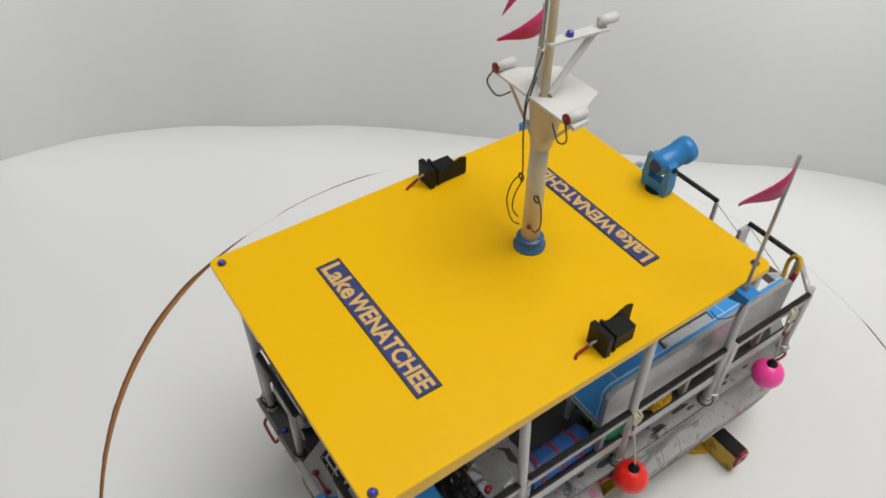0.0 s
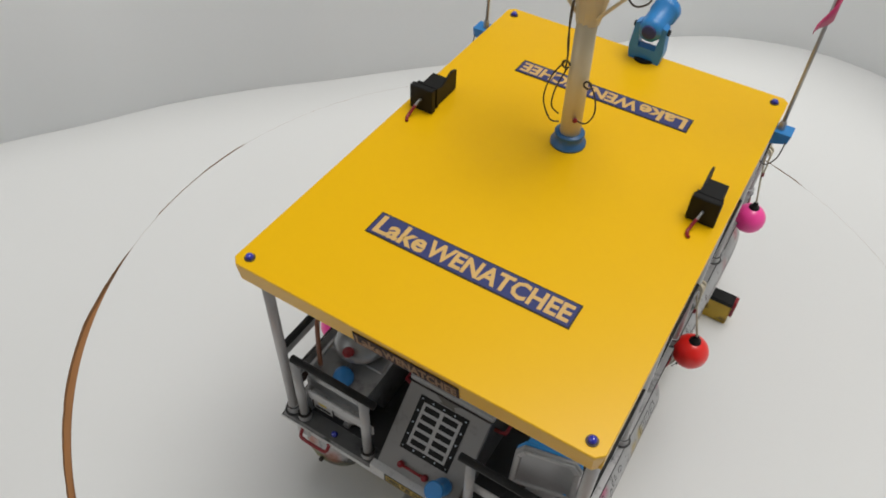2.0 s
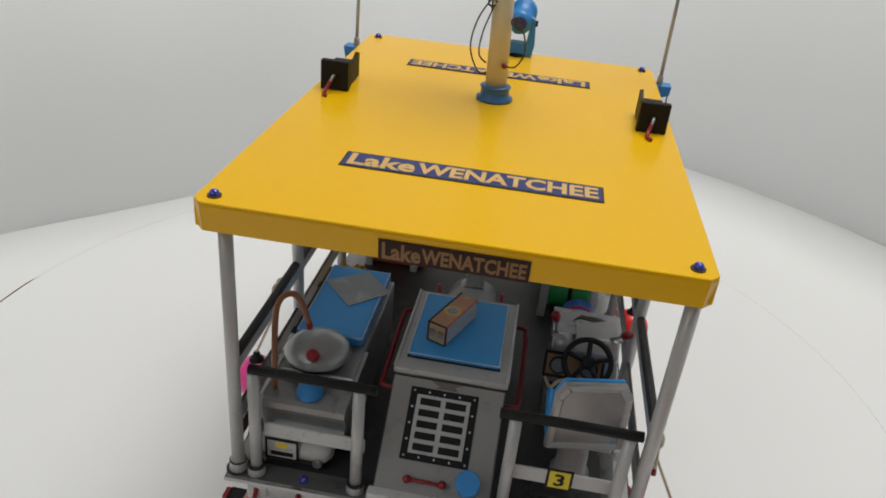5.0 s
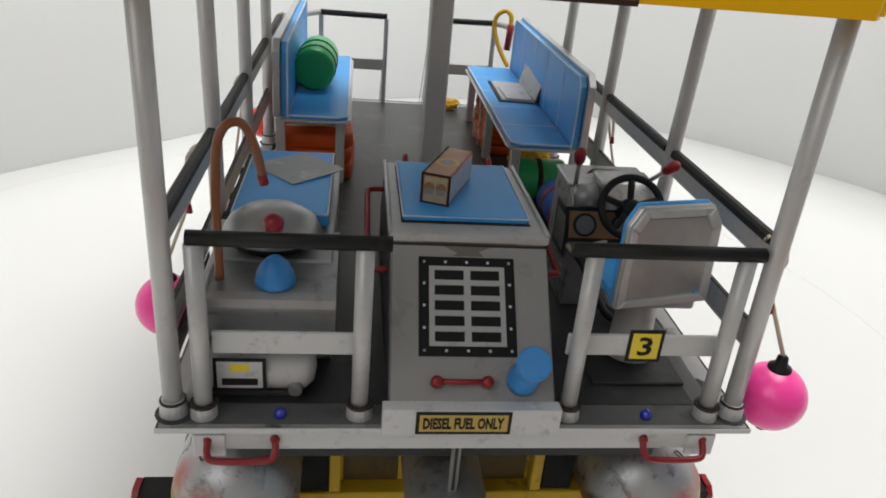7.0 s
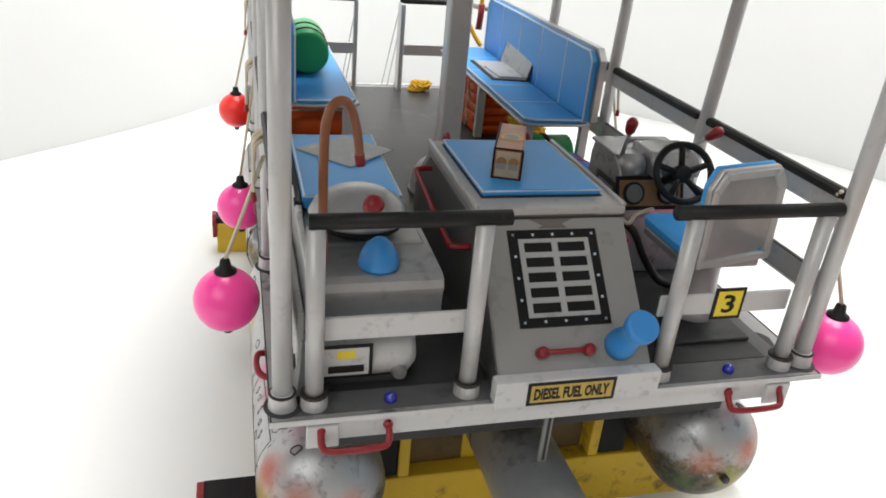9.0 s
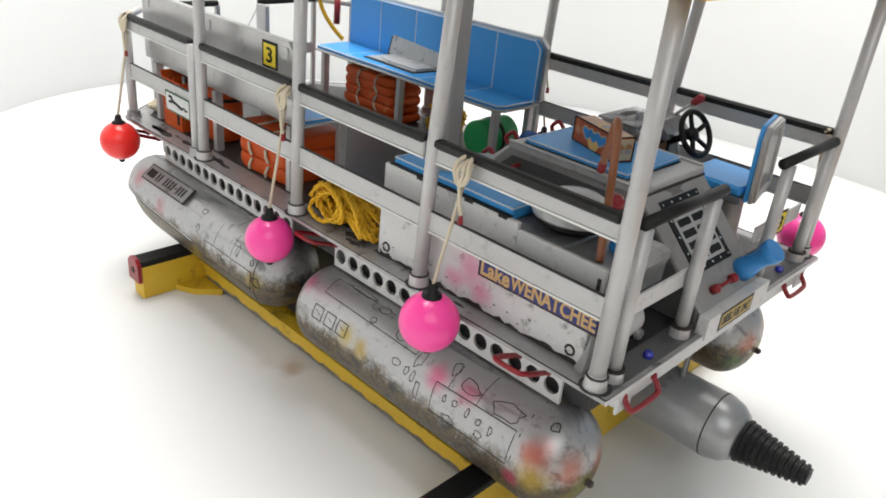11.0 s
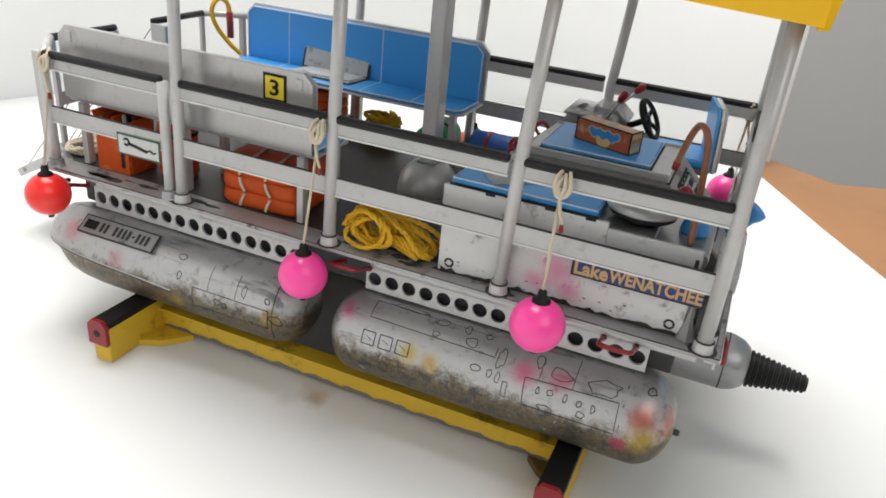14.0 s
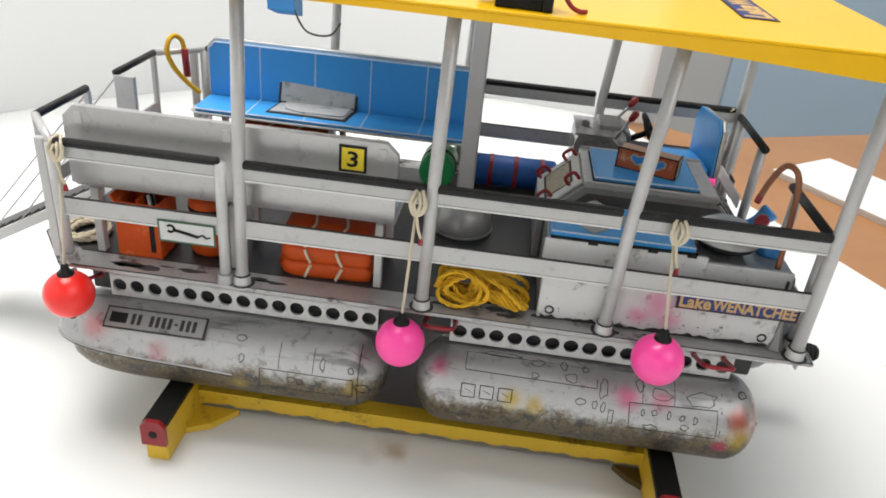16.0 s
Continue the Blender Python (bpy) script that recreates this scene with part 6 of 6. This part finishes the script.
def stack(name, c, sx, sy, layers, lh, label, material):
    """A tied stack of soft folded vests: rounded, sagging layers held by pale zigzag ties."""
    t = thing(name, c, label, "life jackets")
    for i in range(layers):
        bm = bmesh.new()
        z, n, m = c[2] + lh * (i + 0.5), 26, 7
        gx, gy = rng.uniform(-0.04, 0.04), rng.uniform(-0.05, 0.05)
        grid = []
        for k in range(n):
            a = 2 * math.pi * k / n
            ca, sa = math.cos(a), math.sin(a)
            ex, ey = math.copysign(abs(ca) ** 0.32, ca), math.copysign(abs(sa) ** 0.32, sa)
            wob = 1 + 0.025 * math.sin(5 * a + i) + 0.02 * math.sin(11 * a + 2 * i)
            col = []
            for q in range(m):
                b = -math.pi / 2 + math.pi * q / (m - 1)
                inset = 1 - 0.07 * (1 - math.cos(b)) - 0.05 * (i == layers - 1) * (q / m)
                col.append(bm.verts.new((c[0] + gx + sx * ex * wob * inset, c[1] + gy + sy * ey * wob * inset, z + 0.5 * lh * math.sin(b) + 0.012 * math.sin(4 * a + 3 * i))))
            grid.append(col)
        for k in range(n):
            p, q = grid[k], grid[(k + 1) % n]
            for r in range(m - 1):
                bm.faces.new((p[r], q[r], q[r + 1], p[r + 1]))
        bm.faces.new([g[0] for g in grid][::-1])
        bm.faces.new([g[-1] for g in grid])
        lay = part("layer", bm, material, t, "", True)
        for y in (-0.3, 0.35):
            w = 0.09 * (1 if i % 2 else -1)
            yc = c[1] + sy * y
            part("tie", tube([(c[0] - sx * 1.0, yc - w, z - 0.4 * lh), (c[0] - sx * 1.035, yc, z), (c[0] - sx * 1.0, yc + w, z + 0.4 * lh)], 0.05, 6), CORD, lay, "cream tie")
    top = c[2] + lh * layers + 0.02
    for y in (-0.3, 0.35):
        part("strap", tube([(c[0] - sx * 0.95, c[1] + sy * y, top - 0.05), (c[0] - sx * 0.5, c[1] + sy * y - 0.12, top), (c[0] + sx * 0.1, c[1] + sy * y + 0.05, top), (c[0] + sx * 0.8, c[1] + sy * y - 0.1, top - 0.02)], 0.045, 6), CORD, t, "cream strap")
    return t


stack("life_jackets", (-3.62, 14.15, 0.02), 1.27, 1.5, 3, 0.53, "stack of orange life jackets with pale straps under the bench", ORANGE)
cn = thing("orange_canister", (-3.85, 18.1, 0.02), "round orange canister under the bench", "canister")
part("can", lathe([(0.0, 0), (0.6, 0.02), (0.66, 0.15), (0.66, 1.8), (0.55, 1.95), (0.25, 2.0), (0, 2.0)], (-3.85, 18.1, 0.02), Z, 24), ORANGE, cn, "", True)
part("band", lathe([(0.665, 1.5), (0.68, 1.52), (0.68, 1.62), (0.665, 1.64)], (-3.85, 18.1, 0.02), Z, 24), BLK2, cn, "black band")
part("lid", lathe([(0.5, 1.99), (0.5, 2.03), (0, 2.03)], (-3.85, 18.1, 0.02), Z, 20), TAN, cn, "tan worn lid")
cb2 = thing("orange_crate", (-4.3, 20.0, 0.02), "open orange tool crate under the bench", "crate")
for lo, hi in (((-4.95, 19.3, 0.02), (-3.65, 20.7, 0.1)), ((-4.95, 19.3, 0.1), (-4.85, 20.7, 1.85)), ((-3.75, 19.3, 0.1), (-3.65, 20.7, 1.85)), ((-4.85, 19.3, 0.1), (-3.75, 19.4, 1.85)), ((-4.85, 20.6, 0.1), (-3.75, 20.7, 1.85))):
    part("wall", box(lo, hi, 0.02), ORANGE2, cb2)
part("divider", box((-4.85, 19.95, 0.1), (-3.75, 20.05, 1.95), 0.02), ORANGE2, cb2)
for i in range(3):
    part("tool", tube([(-4.6 + 0.3 * i, 19.6, 0.2), (-4.55 + 0.3 * i, 19.75 + 0.1 * i, 2.0 - 0.1 * i)], 0.07, 8), BLK2 if i % 2 else CHROME, cb2, "", True)
for y, w, z, h in ((19.55, 0.16, 0.95, 1.4), (20.0, 1.3, 1.72, 0.16)):
    part("dark_slot", slab((-4.951, y, z), -Y, Z, w, h, 0.012), BLK2, cb2, "dark slot in the crate wall")
part("latch", box((-4.99, 20.2, 1.5), (-4.95, 20.37, 1.8), 0.01), PAPER, cb2)
part("lid_flap", slab((-4.3, 20.72, 1.9), X, Vector((0, 0.5, 0.86)), 1.3, 0.35, 0.05), ORANGE2, cb2)
wp = part("tool_plate", slab((-5.66, 18.1, 1.5), -Y, Z, 1.75, 0.72, 0.02), DGREEN, boat, "pale green plate with a tool drawing")
part("panel", slab((-5.68, 18.1, 1.5), -Y, Z, 1.63, 0.6, 0.006), PAPER, wp)
part("drawing", tube([(-5.688, 18.45, 1.56), (-5.688, 18.1, 1.5), (-5.688, 17.75, 1.42)], 0.05, 6), BLK2, wp)
part("drawing", tube(arc_pts((-5.688, 18.58, 1.6), 0.11, 40, 320, Y, Z, 9), 0.04, 6), BLK2, wp)
part("drawing", tube(smooth_path([(-5.688, 17.75, 1.42), (-5.688, 17.62, 1.5), (-5.688, 17.5, 1.42), (-5.688, 17.38, 1.47)], 4), 0.03, 6), BLK2, wp)
stack("life_jackets", (3.55, 17.75, 0.02), 0.85, 1.75, 5, 0.38, "stack of orange life jackets with pale ties under the bench", ORANGE2)
dm = thing("deck_dome", (0.03, 10.3, 0.02), "dull grey metal dome at the foot of the column", "dome")
part("dome", lathe([(1.07, 0), (1.08, 0.28), (1.02, 0.58), (0.86, 0.87), (0.62, 1.07), (0.5, 1.13), (0, 1.13)], (0.03, 10.3, 0.02), Z, 36), TINM, dm, "", True)
part("rim", lathe([(1.08, 0.0), (1.14, 0.03), (1.13, 0.09), (1.07, 0.1)], (0.03, 10.3, 0.02), Z, 36), GREY, dm, "", True)
cp = thing("roof_column", (0.03, 10.3, 1.15), "square grey card column standing on a dome, up to the roof", "column")
part("column", box((-0.3, 10.02, 1.152), (0.36, 10.58, 8.82), 0.05), POST, cp)
part("foot", box((-0.36, 9.95, 1.151), (0.42, 10.65, 1.22), 0.03), GREY, cp)

# bow gangway
gw = thing("gangway", (0, 26.6, -1.8), "narrow grey gangway lowered from the bow gate on wires", "gangway")
gd = Vector((0, 6.1, -3.4)).normalized()
part("tread", slab((0, 26.65, -1.85), X, gd, 2.0, 6.9, 0.08), GREY, gw)
for s in (-1, 1):
    part("side_rail", slab((s * 1.08, 26.65, -1.9), X, gd, 0.16, 7.0, 0.36), POST, gw)
    part("end_eye", lathe(sphere_profile(0.14, 6), (s * 1.1, 29.4, -3.2), Z, 8), STEEL, gw)
for i in range(14):
    q = (i - 6.5) * 0.47
    part("cleat", slab(Vector((0, 26.65, -1.85)) + gd * q + gd.cross(X) * -0.08, X, gd, 1.95, 0.08, 0.07), SHADE, gw)
